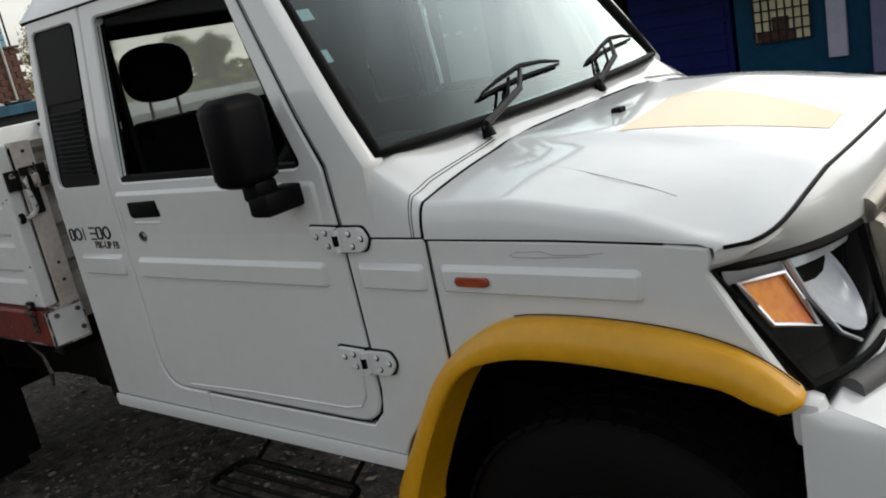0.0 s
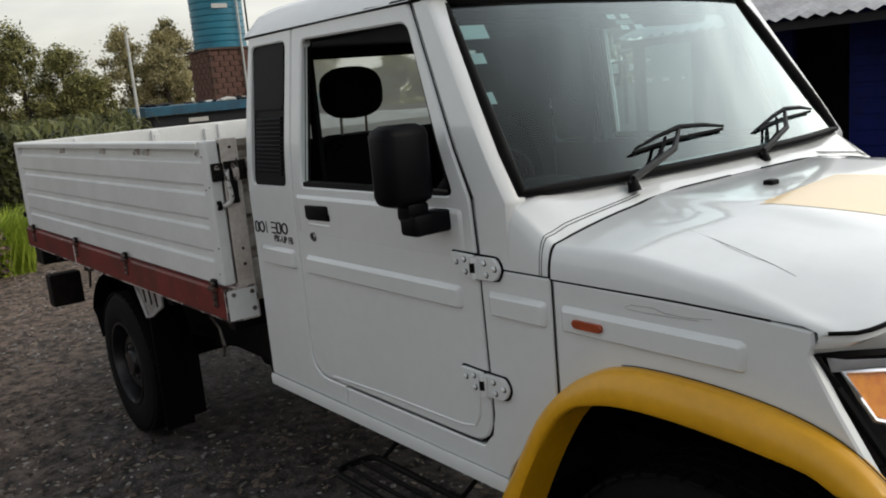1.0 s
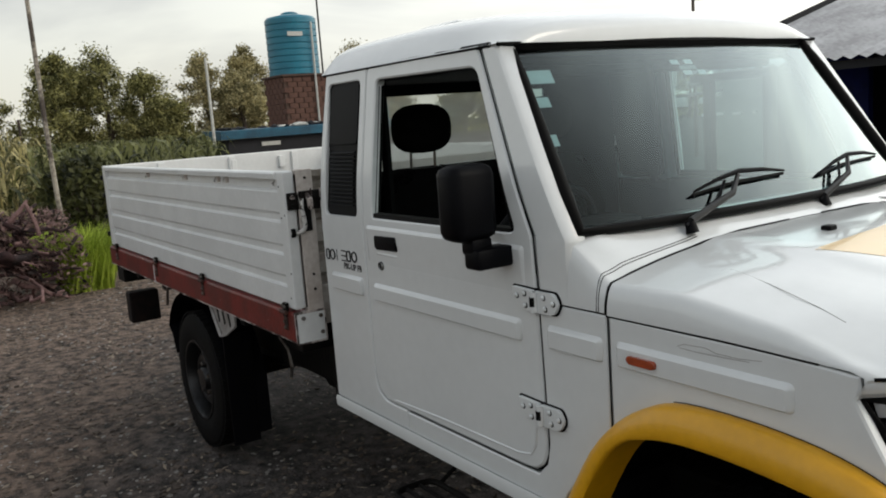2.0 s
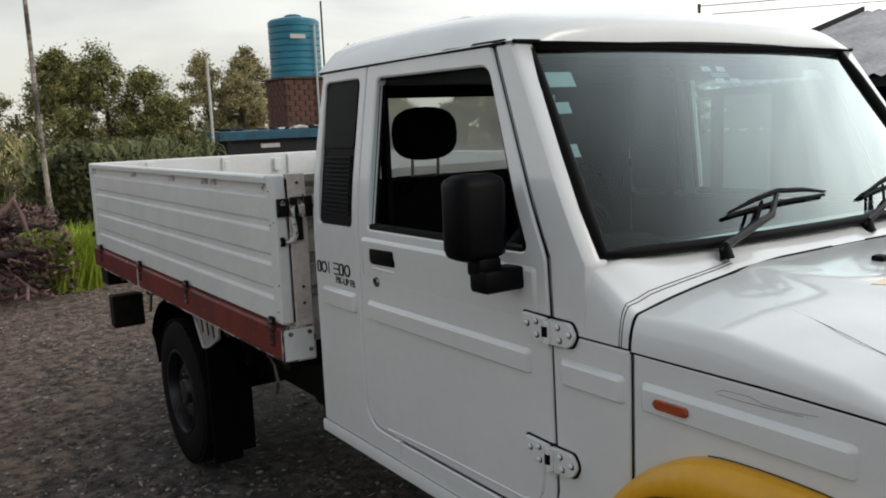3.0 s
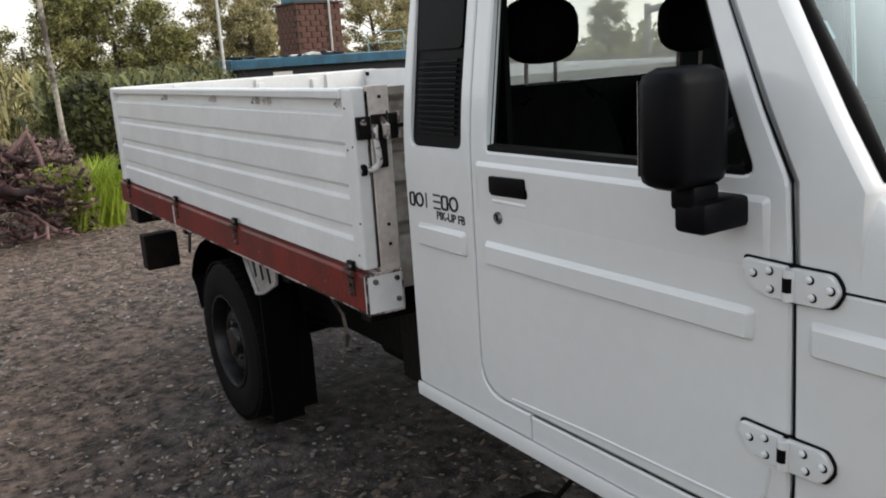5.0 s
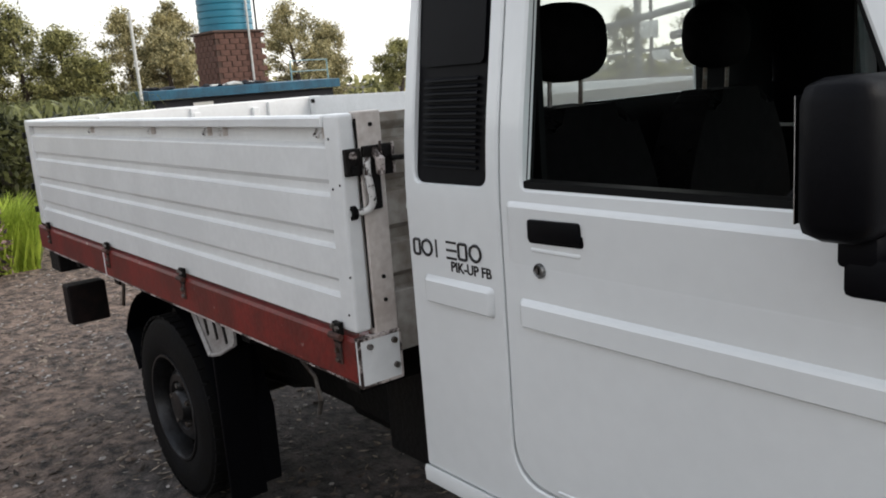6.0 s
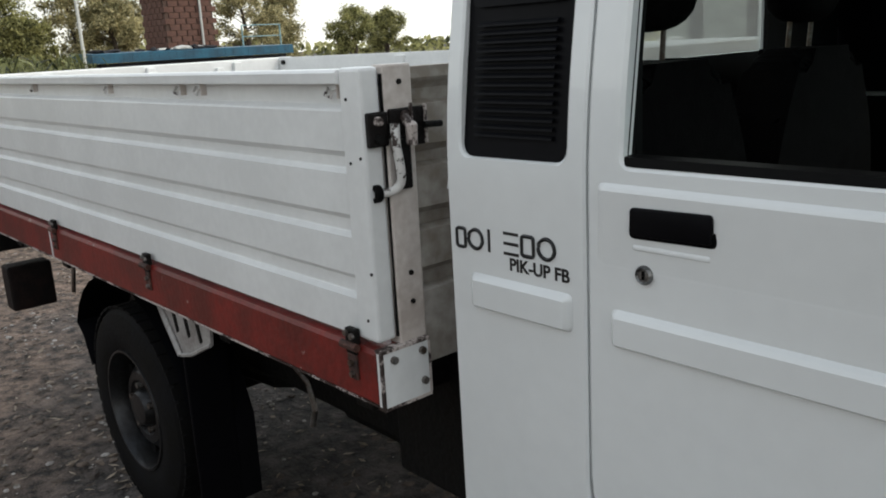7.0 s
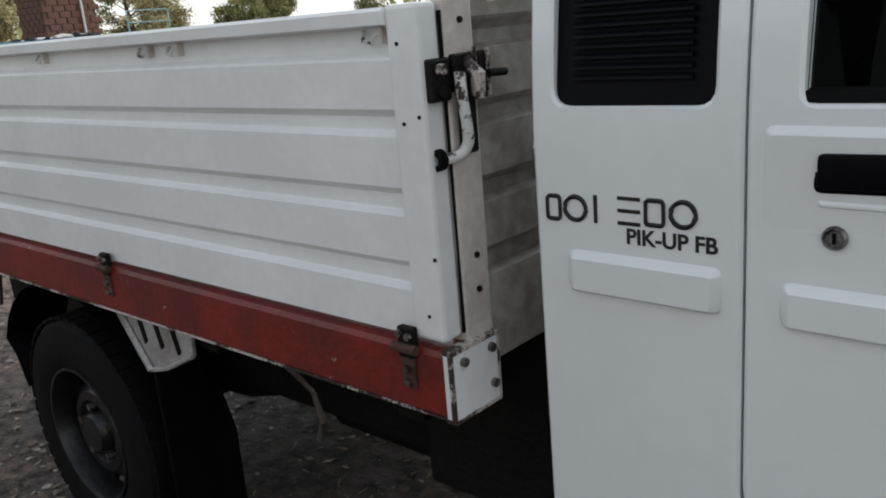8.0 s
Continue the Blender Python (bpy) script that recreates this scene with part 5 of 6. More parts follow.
for k, (x, w) in enumerate(((-1.540, 0.026), (-1.506, 0.038), (-1.4655, 0.026), (-1.4275, 0.032), (-1.392, 0.030), (-1.354, 0.038))):
    zc, h = 1.1215 + 0.0012 * k, 0.0375
    if k in (1, 5):
        bm = tube([(x + (w / 2 - 0.003) * math.cos(2 * math.pi * j / 28), -0.0006, zc + (h / 2 - 0.003) * math.sin(2 * math.pi * j / 28)) for j in range(28)], 0.0034, 4, close=True)
    elif k in (0, 4):
        bm = tube([(px, -0.0006, pz) for px, pz in rounded([(x - w / 2 + 0.003, zc - h / 2 + 0.003), (x + w / 2 - 0.003, zc - h / 2 + 0.003), (x + w / 2 - 0.003, zc + h / 2 - 0.003), (x - w / 2 + 0.003, zc + h / 2 - 0.003)], 0.005, 3)], 0.0032, 4, close=True)
    elif k == 2:
        bm = box(x - w / 2, x - w / 2 + 0.0055, -0.0008, 0.001, zc - h / 2, zc + h / 2)
    else:
        bm = bmesh.new()
        for q in (0.0, 0.5, 1.0):
            zz = zc - h / 2 + q * (h - 0.005)
            box(x - w / 2, x + w / 2, -0.0008, 0.001, zz, zz + 0.005, bm=bm)
    if badge is None:
        badge = part("model_badge", bm, INK, truck, "row of thin black badge shapes")
    else:
        part("badge_shape", bm, INK, badge)


def lettering(text, x, z, size, mat, parent, bold=0.0006, shear=0.1):
    cu = bpy.data.curves.new("lettering", "FONT")
    cu.body, cu.size, cu.offset, cu.shear, cu.extrude = text, size, bold, shear, 0.0004
    tmp = bpy.data.objects.new("lettering", cu)
    scene.collection.objects.link(tmp)
    bpy.context.view_layer.update()
    me = bpy.data.meshes.new_from_object(tmp.evaluated_get(bpy.context.evaluated_depsgraph_get()))
    bpy.data.objects.remove(tmp)
    bpy.data.curves.remove(cu)
    me.transform(pose(x, -0.0006, z, 90, 0, 0))
    me.materials.clear()
    me.materials.append(mat)
    ob = new("lettering", me)
    ob.parent, ob.matrix_parent_inverse = parent, parent.matrix_world.inverted()
    return tagged(ob, "small bold black lettering")


lettering("PIK-UP FB", -1.432, 1.0828, 0.0285, INK, truck, 0.0007, 0.0)



def leafy(name, colour, second, scale):
    """Leaves: each card takes its own tone, and lets some light through."""
    m = material(name, colour, 0.6, second=second, scale=scale, spread=(0.36, 0.64), spec=0.3)
    n, l = m.node_tree.nodes, m.node_tree.links
    p = n["Principled BSDF"]
    ramp = next(q for q in n if q.type == "VALTORGB")
    geo, mixer = n.new("ShaderNodeNewGeometry"), n.new("ShaderNodeMath")
    mixer.operation = "MULTIPLY_ADD"
    mixer.inputs[1].default_value = 0.30
    l.new(geo.outputs["Random Per Island"], mixer.inputs[0])
    old = ramp.inputs[0].links[0].from_socket
    shift = n.new("ShaderNodeMath")
    shift.operation = "SUBTRACT"
    shift.inputs[1].default_value = 0.15
    l.new(old, shift.inputs[0]), l.new(shift.outputs[0], mixer.inputs[2]), l.new(mixer.outputs[0], ramp.inputs[0])
    tr, mix = n.new("ShaderNodeBsdfTranslucent"), n.new("ShaderNodeMixShader")
    mix.inputs[0].default_value = 0.35
    l.new(ramp.outputs[0], tr.inputs[0]), l.new(p.outputs[0], mix.inputs[1]), l.new(tr.outputs[0], mix.inputs[2]), l.new(mix.outputs[0], n["Material Output"].inputs[0])
    return m


# ---- water tank, tower and shed ----
TANK = material("blue_tank", (0.016, 0.20, 0.29), 0.4, second=(0.010, 0.12, 0.19), scale=1.5, spread=(0.3, 0.7))
BRICK = material("brick", (0.18, 0.088, 0.062), 0.9, second=(0.07, 0.036, 0.028), scale=4, bump=0.3, bump_scale=20)
MORTAR = material("mortar", (0.10, 0.062, 0.048), 0.95, vary=0.3, scale=6)
PIPE = material("white_pipe", (0.55, 0.55, 0.52), 0.5, vary=0.15)
SHED = material("blue_sheet", (0.007, 0.095, 0.16), 0.5, second=(0.004, 0.05, 0.09), scale=2)
DARKWALL = material("dark_wall", (0.012, 0.012, 0.016), 0.8, vary=0.4, scale=2)
BARK = material("bark", (0.10, 0.075, 0.055), 0.9, second=(0.04, 0.03, 0.024), scale=9, bump=0.5, bump_scale=25)
LEAF = leafy("foliage", (0.44, 0.42, 0.17), (0.04, 0.046, 0.016), 1.6)
LEAF_WARM = leafy("foliage_warm", (0.56, 0.49, 0.26), (0.12, 0.115, 0.055), 1.4)
MAIZE = leafy("maize_leaf", (0.60, 0.52, 0.24), (0.028, 0.036, 0.011), 2.4)
MAIZE_GREEN = leafy("green_maize_leaf", (0.24, 0.25, 0.10), (0.022, 0.028, 0.010), 2.0)
LEAF_DARK = leafy("bush_leaf", (0.11, 0.115, 0.04), (0.016, 0.02, 0.008), 2.0)
GRASS = leafy("grass", (0.46, 0.56, 0.08), (0.20, 0.28, 0.03), 3)
STICK_A = material("cut_branch", (0.34, 0.21, 0.20), 0.85, second=(0.05, 0.020, 0.020), scale=5, bump=0.4, bump_scale=30, spread=(0.35, 0.7))
STICK_B = material("dark_branch", (0.045, 0.019, 0.019), 0.9, second=(0.008, 0.004, 0.005), scale=6, bump=0.4, bump_scale=30)

POLE = material("weathered_pole", (0.40, 0.36, 0.30), 0.8, second=(0.07, 0.055, 0.045), scale=2.5, bump=0.3, spread=(0.42, 0.58))
TX, TY = -30.0, 12.9
tower = thing("brick_tower", (TX, TY, GROUND), "square brick tower carrying the water tank", "tower")
part("core", box(TX - 0.9, TX + 0.9, TY - 0.9, TY + 0.9, GROUND, 3.50), MORTAR, tower)
part("slab", box(TX - 1.02, TX + 1.02, TY - 1.02, TY + 1.02, 3.50, 3.58, 0.02), MORTAR, tower, "grey concrete slab")
brick_me = None
for row in range(14):
    z = 3.50 - 0.2 * (row + 1)
    for wall in range(2):
        for k in range(5):
            shift = 0.18 if row % 2 else 0.0
            c = -0.92 + 0.4 * k + shift + 0.16
            if c > 0.9:
                continue
            if brick_me is None:
                ob = part("brick", box(-0.18, 0.18, -0.03, 0.03, 0.0, 0.18, 0.008), BRICK, tower)
                brick_me = ob.data
            else:
                ob = new("brick", brick_me)
                ob.parent, ob.matrix_parent_inverse = tower, tower.matrix_world.inverted()
            ob.matrix_basis = pose(TX + c, TY - 0.91, z) if wall else pose(TX + 0.91, TY + c, z, 0, 0, 90)
tank = thing("water_tank", (TX, TY, 3.58), "blue-green ribbed plastic water tank with a lid", "water tank")
prof = []
for k in range(9):
    z = 3.58 + 0.24 * k
    prof += [(TX, TY, z), (TX, TY, z + 0.02), (TX, TY, z + 0.20), (TX, TY, z + 0.22)]
rad = []
for k in range(9):
    rad += [0.955, 0.985, 0.985, 0.955]
part("tank_body", tube(prof + [(TX, TY, 5.78), (TX, TY, 5.88)], rad + [0.90, 0.45], 32), TANK, tank, smooth=True, angle=30)
part("lid", tube([(TX, TY, 5.87), (TX, TY, 5.95), (TX, TY, 6.0)], [0.33, 0.33, 0.2], 20), TANK, tank, smooth=True, angle=30)
part("label_bar", box(TX + 0.97, TX + 0.985, TY - 0.60, TY + 0.02, 5.0, 5.16), PIPE, tank, "worn pale maker's mark")
part("down_pipe", tube([(TX + 1.02, TY + 0.38, 5.5), (TX + 1.02, TY + 0.38, 1.6)], 0.04, 8), PIPE, tank, "white down pipe", smooth=True)
part("riser_pipe", tube([(TX + 0.4, TY + 1.02, 2.0), (TX + 0.4, TY + 1.02, 6.5)], 0.035, 8), DARKMETAL, tank, "dark riser pipe", smooth=True)

shed = thing("shed", (-28, 12.2, GROUND), "low shed with a blue sheet roof and clutter on top", "shed")
part("wall", box(-28.8, -27.2, 8.9, 15.5, GROUND, 1.30), DARKWALL, shed)
part("roof", prism([(-27.0, 1.32), (-27.0, 1.60), (-27.06, 1.62), (-29.0, 1.66), (-29.0, 1.36)], 8.6, 15.7, axis="y"), SHED, shed, "blue sheet-metal roof edge")
for k in range(24):
    y = 8.7 + k * 0.29
    part("sheet_rib", box(-27.0, -26.992, y - 0.02, y + 0.02, 1.33, 1.605, 0.002), SHED, shed)
part("sign_bars", box(-27.19, -27.17, 10.1, 10.8, 1.02, 1.16), PIPE, shed, "pale unreadable sign on the wall")
for k in range(26):
    random.seed(900 + k)
    y, x = random.uniform(8.8, 13.0), random.uniform(-28.6, -27.3)
    r = random.uniform(0.06, 0.16)
    bm = bmesh.new()
    bmesh.ops.create_icosphere(bm, subdivisions=1, radius=r)
    wx, wy, wz = random.uniform(0.6, 1.5), random.uniform(0.7, 2.4), random.uniform(0.3, 0.8)
    for v in bm.verts:
        j = random.uniform(0.65, 1.25)
        v.co = (x + v.co.x * wx * j, y + v.co.y * wy * j, 1.655 + r * 0.4 * wz + v.co.z * wz * j)
    tagged(part("rubble_lump", bm, DARKWALL if k % 4 else PIPE), "lump of scrap lying on the shed roof", "scrap", "scrap on the shed roof")
PALE_PIPE = material("pale_teal_pipe", (0.22, 0.36, 0.38), 0.5, vary=0.2)
railing = thing("pipe_railing", (-27.3, 14.4, 1.62), "thin pale teal pipe railing on the shed roof", "railing")
for y in (13.9, 15.4):
    part("post", tube([(-27.3, y, 1.62), (-27.3, y, 2.35)], 0.03, 6), PALE_PIPE, railing)
for z in (1.95, 2.33):
    part("rail", tube([(-27.3, 13.9, z), (-27.3, 15.4, z)], 0.02, 6), PALE_PIPE, railing)

# ---- poles and wires ----


def pole(points, r, label, mat):
    ob = part("pole", tube(points, r, 8), mat, smooth=True)
    return tagged(ob, label, "pole", "poles in the yard")


pole([(-10.2, 0.62, GROUND), (-10.2, 0.57, 0.9), (-10.2, 0.55, 1.8), (-10.2, 0.545, 3.2), (-10.2, 0.53, 4.6)], [0.035, 0.03, 0.03, 0.026, 0.022], "thin leaning wooden pole behind the woodpile", POLE)
pole([(-26.4, 8.15, GROUND), (-26.4, 8.15, 4.0)], [0.05, 0.045], "pale wooden post beside the shed", PIPE)
pole([(-34.0, 3.4, GROUND), (-34.0, 3.4, 2.6)], [0.05, 0.05], "dark post standing in the field", BARK)
pole([(-14.36, 17.5, GROUND), (-14.36, 17.5, 4.44)], [0.06, 0.04], "dark utility pole far behind the truck", BARK)
for k, z in enumerate((4.38, 4.15)):
    wire = part("overhead_wire", tube([(-14.36 + 3.0 * i, 17.5 + 1.5 * i, z - 0.25 * math.sin(math.pi * i / 10)) for i in range(11)], 0.012, 5), DARKWALL)
    tagged(wire, "thin overhead wire fixed to the utility pole", "wire")

# ---- trees ----


def tree(x, y, h, wide, seed, mat, leaves=13000, size=0.095, low=0.14):
    """A tapered trunk with limbs and a crown of many small leaf cards in clumps."""
    rnd = random.Random(seed)
    t = thing("tree", (x, y, GROUND), "tall roadside tree with an uneven olive-green crown", "tree", "trees at the field's edge")
    base = Vector((x, y, GROUND - 0.1))
    top = Vector((x + rnd.uniform(-0.4, 0.4), y + rnd.uniform(-0.5, 0.5), h * 0.9))
    trunk = tube([base, base.lerp(top, 0.35) + Vector((0.1, 0.15, 0)), base.lerp(top, 0.7), top], [0.20, 0.14, 0.08, 0.02], 8)
    clumps = []
    lobes = [(rnd.uniform(0, 6.3), rnd.uniform(0.75, 1.15)) for _ in range(5)]
    for k in range(62):
        f = low + (1 - low) * rnd.uniform(0, 1) ** 0.85
        p = base.lerp(top, f)
        a = rnd.uniform(0, 2 * math.pi)
        lob = lobes[int(a / 6.3 * 5) % 5][1]
        env = math.sin(math.pi * min(1.0, 0.18 + 0.80 * f)) ** 0.7
        reach = wide * env * lob * rnd.uniform(0.15, 1.0) ** 0.6
        q = p + Vector((math.cos(a) * reach, math.sin(a) * reach, rnd.uniform(-0.1, 0.5) + 0.25 * reach))
        q.z = min(q.z, h)
        clumps.append((q, rnd.uniform(0.26, 0.58) * (0.7 + 0.12 * wide)))
        if k % 2 == 0:
            tube([p, p.lerp(q, 0.5) + Vector((0, 0, 0.1)), q], [0.05 * (1.15 - f), 0.03 * (1.15 - f), 0.008], 5, bm=trunk)
    part("trunk", trunk, BARK, t, smooth=True)
    verts, faces = [], []
    for k in range(leaves):
        c, r = clumps[k % len(clumps)]
        d = Vector((rnd.gauss(0, 0.5), rnd.gauss(0, 0.5), rnd.gauss(0, 0.42)))
        d = d * r * 1.12
        p = c + d
        u = Vector((rnd.gauss(0, 1), rnd.gauss(0, 1), rnd.gauss(0, 1))).normalized()
        w = u.cross(Vector((rnd.gauss(0, 1), rnd.gauss(0, 1), rnd.gauss(0, 1)))).normalized()
        s = size * rnd.uniform(0.5, 1.25)
        i = len(verts)
        verts += [p - u * s, p + w * s * 0.42, p + u * s, p - w * s * 0.42]
        faces.append((i, i + 1, i + 2, i + 3))
    me = bpy.data.meshes.new("crown")
    me.from_pydata(verts, [], faces)
    me.materials.append(mat)
    ob = new("crown", me)
    ob.parent, ob.matrix_parent_inverse = t, t.matrix_world.inverted()
    tagged(ob, kind="stuff")


for k, (x, y, h, wide, mat) in enumerate((
        (-46, 1.2, 4.2, 1.7, LEAF), (-48, 3.6, 4.4, 1.7, LEAF), (-46, -3.5, 5.0, 2.2, LEAF), (-50, -9, 5.6, 2.6, LEAF),
        (-45, 6.6, 6.0, 1.6, LEAF), (-46, 9.2, 6.5, 2.0, LEAF), (-45, 11.0, 5.0, 1.6, LEAF), (-47, 7.8, 5.6, 1.8, LEAF), (-44, 12.2, 3.4, 1.4, LEAF),
        (-46, 14.7, 6.0, 1.5, LEAF_WARM), (-46, 17.2, 6.3, 1.6, LEAF_WARM), (-44, 15.9, 4.6, 1.5, LEAF_WARM),
        (-44, 23.4, 6.0, 2.4, LEAF_WARM), (-46, 26.5, 5.2, 1.7, LEAF_WARM), (-52, 30.5, 3.3, 1.0, LEAF), (-52, 36.5, 4.0, 2.0, LEAF), (-54, 41.0, 4.0, 2.0, LEAF), (-52, 50, 5.0, 2.2, LEAF), (-30, 44, 5.0, 2.2, LEAF), (-50, 60, 6.0, 2.6, LEAF))):
    tree(x, y, h, wide, 40 + k, mat)

# far tree line
rnd = random.Random(5)
verts, faces = [], []
for k in range(9000):
    a = rnd.uniform(-0.5, 1.9)
    d = rnd.uniform(75, 95)
    px, py = -d * math.cos(a), d * math.sin(a)
    z = rnd.uniform(0, 1) ** 1.3 * (2.2 + 1.2 * noise.noise(Vector((a * 14, 0.3, 0.1))))
    s = rnd.uniform(0.25, 0.6)
    u = Vector((rnd.gauss(0, 1), rnd.gauss(0, 1), rnd.gauss(0, 1))).normalized() * s
    w = u.cross(Vector((rnd.gauss(0, 1), rnd.gauss(0, 1), rnd.gauss(0, 1)))).normalized() * s * 0.6
    p = Vector((px, py, z))
    i = len(verts)
    verts += [p - u, p + w, p + u, p - w]
    faces.append((i, i + 1, i + 2, i + 3))
me = bpy.data.meshes.new("far_hedge")
me.from_pydata(verts, [], faces)
me.materials.append(LEAF)
tagged(new("far_hedge", me), "distant dark green hedge along the fields", "hedge", kind="stuff")

# ---- maize field ----
rnd = random.Random(11)
verts, faces = [], []


def blade(p, a, length, rise, droop, w):
    """A maize leaf: a bent strip of three quads."""
    d = Vector((math.cos(a), math.sin(a), 0))
    s = Vector((-math.sin(a), math.cos(a), 0)) * w
    pts = [p, p + d * length * 0.35 + Vector((0, 0, rise)), p + d * length * 0.75 + Vector((0, 0, rise * 0.8)), p + d * length + Vector((0, 0, rise * 0.8 - droop))]
    i = len(verts)
    for k, q in enumerate(pts):
        ww = (0.6, 1.0, 0.7, 0.08)[k]
        verts.extend((q - s * ww, q + s * ww))
    for k in range(3):
        j = i + 2 * k
        faces.append((j, j + 1, j + 3, j + 2))


def maize_plant(x, y, h):
    base = Vector((x, y, GROUND))
    lean = Vector((rnd.uniform(-0.08, 0.08), rnd.uniform(-0.08, 0.08), 0))
    i = len(verts)
    for z, r in ((0, 0.014), (h * 0.55, 0.011), (h, 0.005)):
        c = base + lean * z + Vector((0, 0, z))
        verts.extend((c + Vector((r, 0, 0)), c + Vector((-r, r, 0)), c + Vector((-r, -r, 0))))
    for k in range(2):
        for j in range(3):
            a, b = i + 3 * k + j, i + 3 * k + (j + 1) % 3
            faces.append((a, b, b + 3, a + 3))
    a0 = rnd.uniform(0, 6.3)
    for k in range(8):
        z = h * (0.12 + 0.11 * k)
        blade(base + lean * z + Vector((0, 0, z)), a0 + math.pi * k + rnd.uniform(-0.5, 0.5), rnd.uniform(0.4, 0.8), rnd.uniform(0.12, 0.34), rnd.uniform(0.1, 0.45), 0.042)
    for k in range(4):
        blade(base + lean * h + Vector((0, 0, h * 0.97)), rnd.uniform(0, 6.3), 0.12, 0.2, -0.05, 0.008)


def sow(ripe):
    """Sows the rows of one part of the field: the ripening plants, or the low green ones towards the shed."""
    verts.clear(), faces.clear()
    for row in range(46):
        x = -13.4 - 0.62 * row
        border = 0.9 - (x + 14) * 0.12
        for k in range(64):
            y = -9 + 0.5 * k + rnd.uniform(-0.15, 0.15) + (x + 13.4) * -0.02
            if y > -3.0 - (x + 13) * 0.62 + 6 or (abs(y - 12.5) < 4.6 and x < -25.5) or (x > -15 and y > 3) or y > -1.0 + 0.34 * (0.74 - x):
                continue
            if (y < border) != ripe:
                continue
            maize_plant(x + rnd.uniform(-0.12, 0.12), y, rnd.uniform(1.35, 1.85) if ripe else rnd.uniform(1.0, 1.5))
    me = bpy.data.meshes.new("maize_field")
    me.from_pydata(list(verts), [], list(faces))
    me.materials.append(MAIZE if ripe else MAIZE_GREEN)
    return new("maize_field", me)


tagged(sow(True), "dense field of ripening yellow maize plants", "maize field", kind="stuff")
tagged(sow(False), "low dark green maize plants near the shed", "maize field", kind="stuff")

# green grass strip between the woodpile and the field
rnd = random.Random(21)
verts, faces = [], []
for k in range(5200):
    x, y = rnd.uniform(-13.2, -9.7), rnd.uniform(0.25, 1.5)
    if rnd.random() < 0.45:
        x, y = rnd.uniform(-9.6, -8.6), rnd.uniform(0.32, 0.76)
    h = rnd.uniform(0.15, 0.42) * (1.7 if x > -9.65 else 1.0)
    a = rnd.uniform(0, 6.3)
    d = Vector((math.cos(a), math.sin(a), 0))
    s = Vector((-d.y, d.x, 0)) * rnd.uniform(0.006, 0.014)
    p = Vector((x, y, GROUND - 0.01))
    i = len(verts)
    verts += [p - s, p + s, p + d * h * 0.25 + Vector((0, 0, h * 0.7)) + s * 0.6, p + d * h * 0.25 + Vector((0, 0, h * 0.7)) - s * 0.6, p + d * h * 0.6 + Vector((0, 0, h))]
    faces += [(i, i + 1, i + 2, i + 3), (i + 3, i + 2, i + 4)]
me = bpy.data.meshes.new("grass")
me.from_pydata(verts, [], faces)
me.materials.append(GRASS)
tagged(new("grass", me), "bright green grass beside the woodpile", "grass", kind="stuff")

# dark bush beside the pile
rnd = random.Random(31)
bush = thing("bush", (-11.0, 1.0, GROUND), "dark leafy bush behind the woodpile", "bush")
verts, faces = [], []
stems = bmesh.new()
for k in range(14):
    a, r = rnd.uniform(0, 6.3), rnd.uniform(0.1, 0.5)
    tube([(-11.0, 1.0, GROUND), (-11.0 + r * math.cos(a) * 0.6, 1.0 + r * math.sin(a) * 0.6, 0.6), (-11.0 + r * math.cos(a), 1.0 + r * math.sin(a), 1.2)], [0.02, 0.012, 0.005], 5, bm=stems)
part("stems", stems, BARK, bush)
for k in range(2600):
    d = Vector((rnd.gauss(0, 1), rnd.gauss(0, 1), rnd.gauss(0, 1))).normalized() * rnd.uniform(0.3, 1.0) ** 0.5
    p = Vector((-11.0 + d.x * 0.7, 1.0 + d.y * 0.55, 0.80 + d.z * 0.62))
    u = Vector((rnd.gauss(0, 1), rnd.gauss(0, 1), rnd.gauss(0, 1))).normalized() * 0.055
    w = u.cross(Vector((rnd.gauss(0, 1), rnd.gauss(0, 1), rnd.gauss(0, 1)))).normalized() * 0.028
    i = len(verts)
    verts += [p - u, p + w, p + u, p - w]
    faces.append((i, i + 1, i + 2, i + 3))
me = bpy.data.meshes.new("leaves")
me.from_pydata(verts, [], faces)
me.materials.append(LEAF_DARK)
ob = new("leaves", me)
ob.parent, ob.matrix_parent_inverse = bush, bush.matrix_world.inverted()
tagged(ob, kind="stuff")

# ---- woodpile ----
pile = thing("woodpile", (-8.9, -1.6, GROUND), "heap of cut branches and brushwood, dry and reddish brown", "woodpile")
rnd = random.Random(77)
branch_meshes = []
for k in range(8):
    n = 6
    pts = [(1.0 * (i / (n - 1) - 0.5), 0.07 * rnd.uniform(-1, 1), 0.06 * rnd.uniform(-1, 1)) for i in range(n)]
    r0 = rnd.uniform(0.022, 0.042)
    bm = tube(pts, [r0 * (1 - 0.55 * i / (n - 1)) for i in range(n)], 7)
    if k % 2:
        m = Vector(pts[3])
        tube([m, m + Vector((0.16, 0.10 * rnd.choice((-1, 1)), 0.06))], [r0 * 0.5, r0 * 0.25], 5, bm=bm)
    me = bpy.data.meshes.new("branch")
    for fc in bm.faces:
        fc.smooth = True
    bm.to_mesh(me)
    bm.free()
    me.materials.append(STICK_A if k % 3 == 0 else STICK_B)
    branch_meshes.append(me)
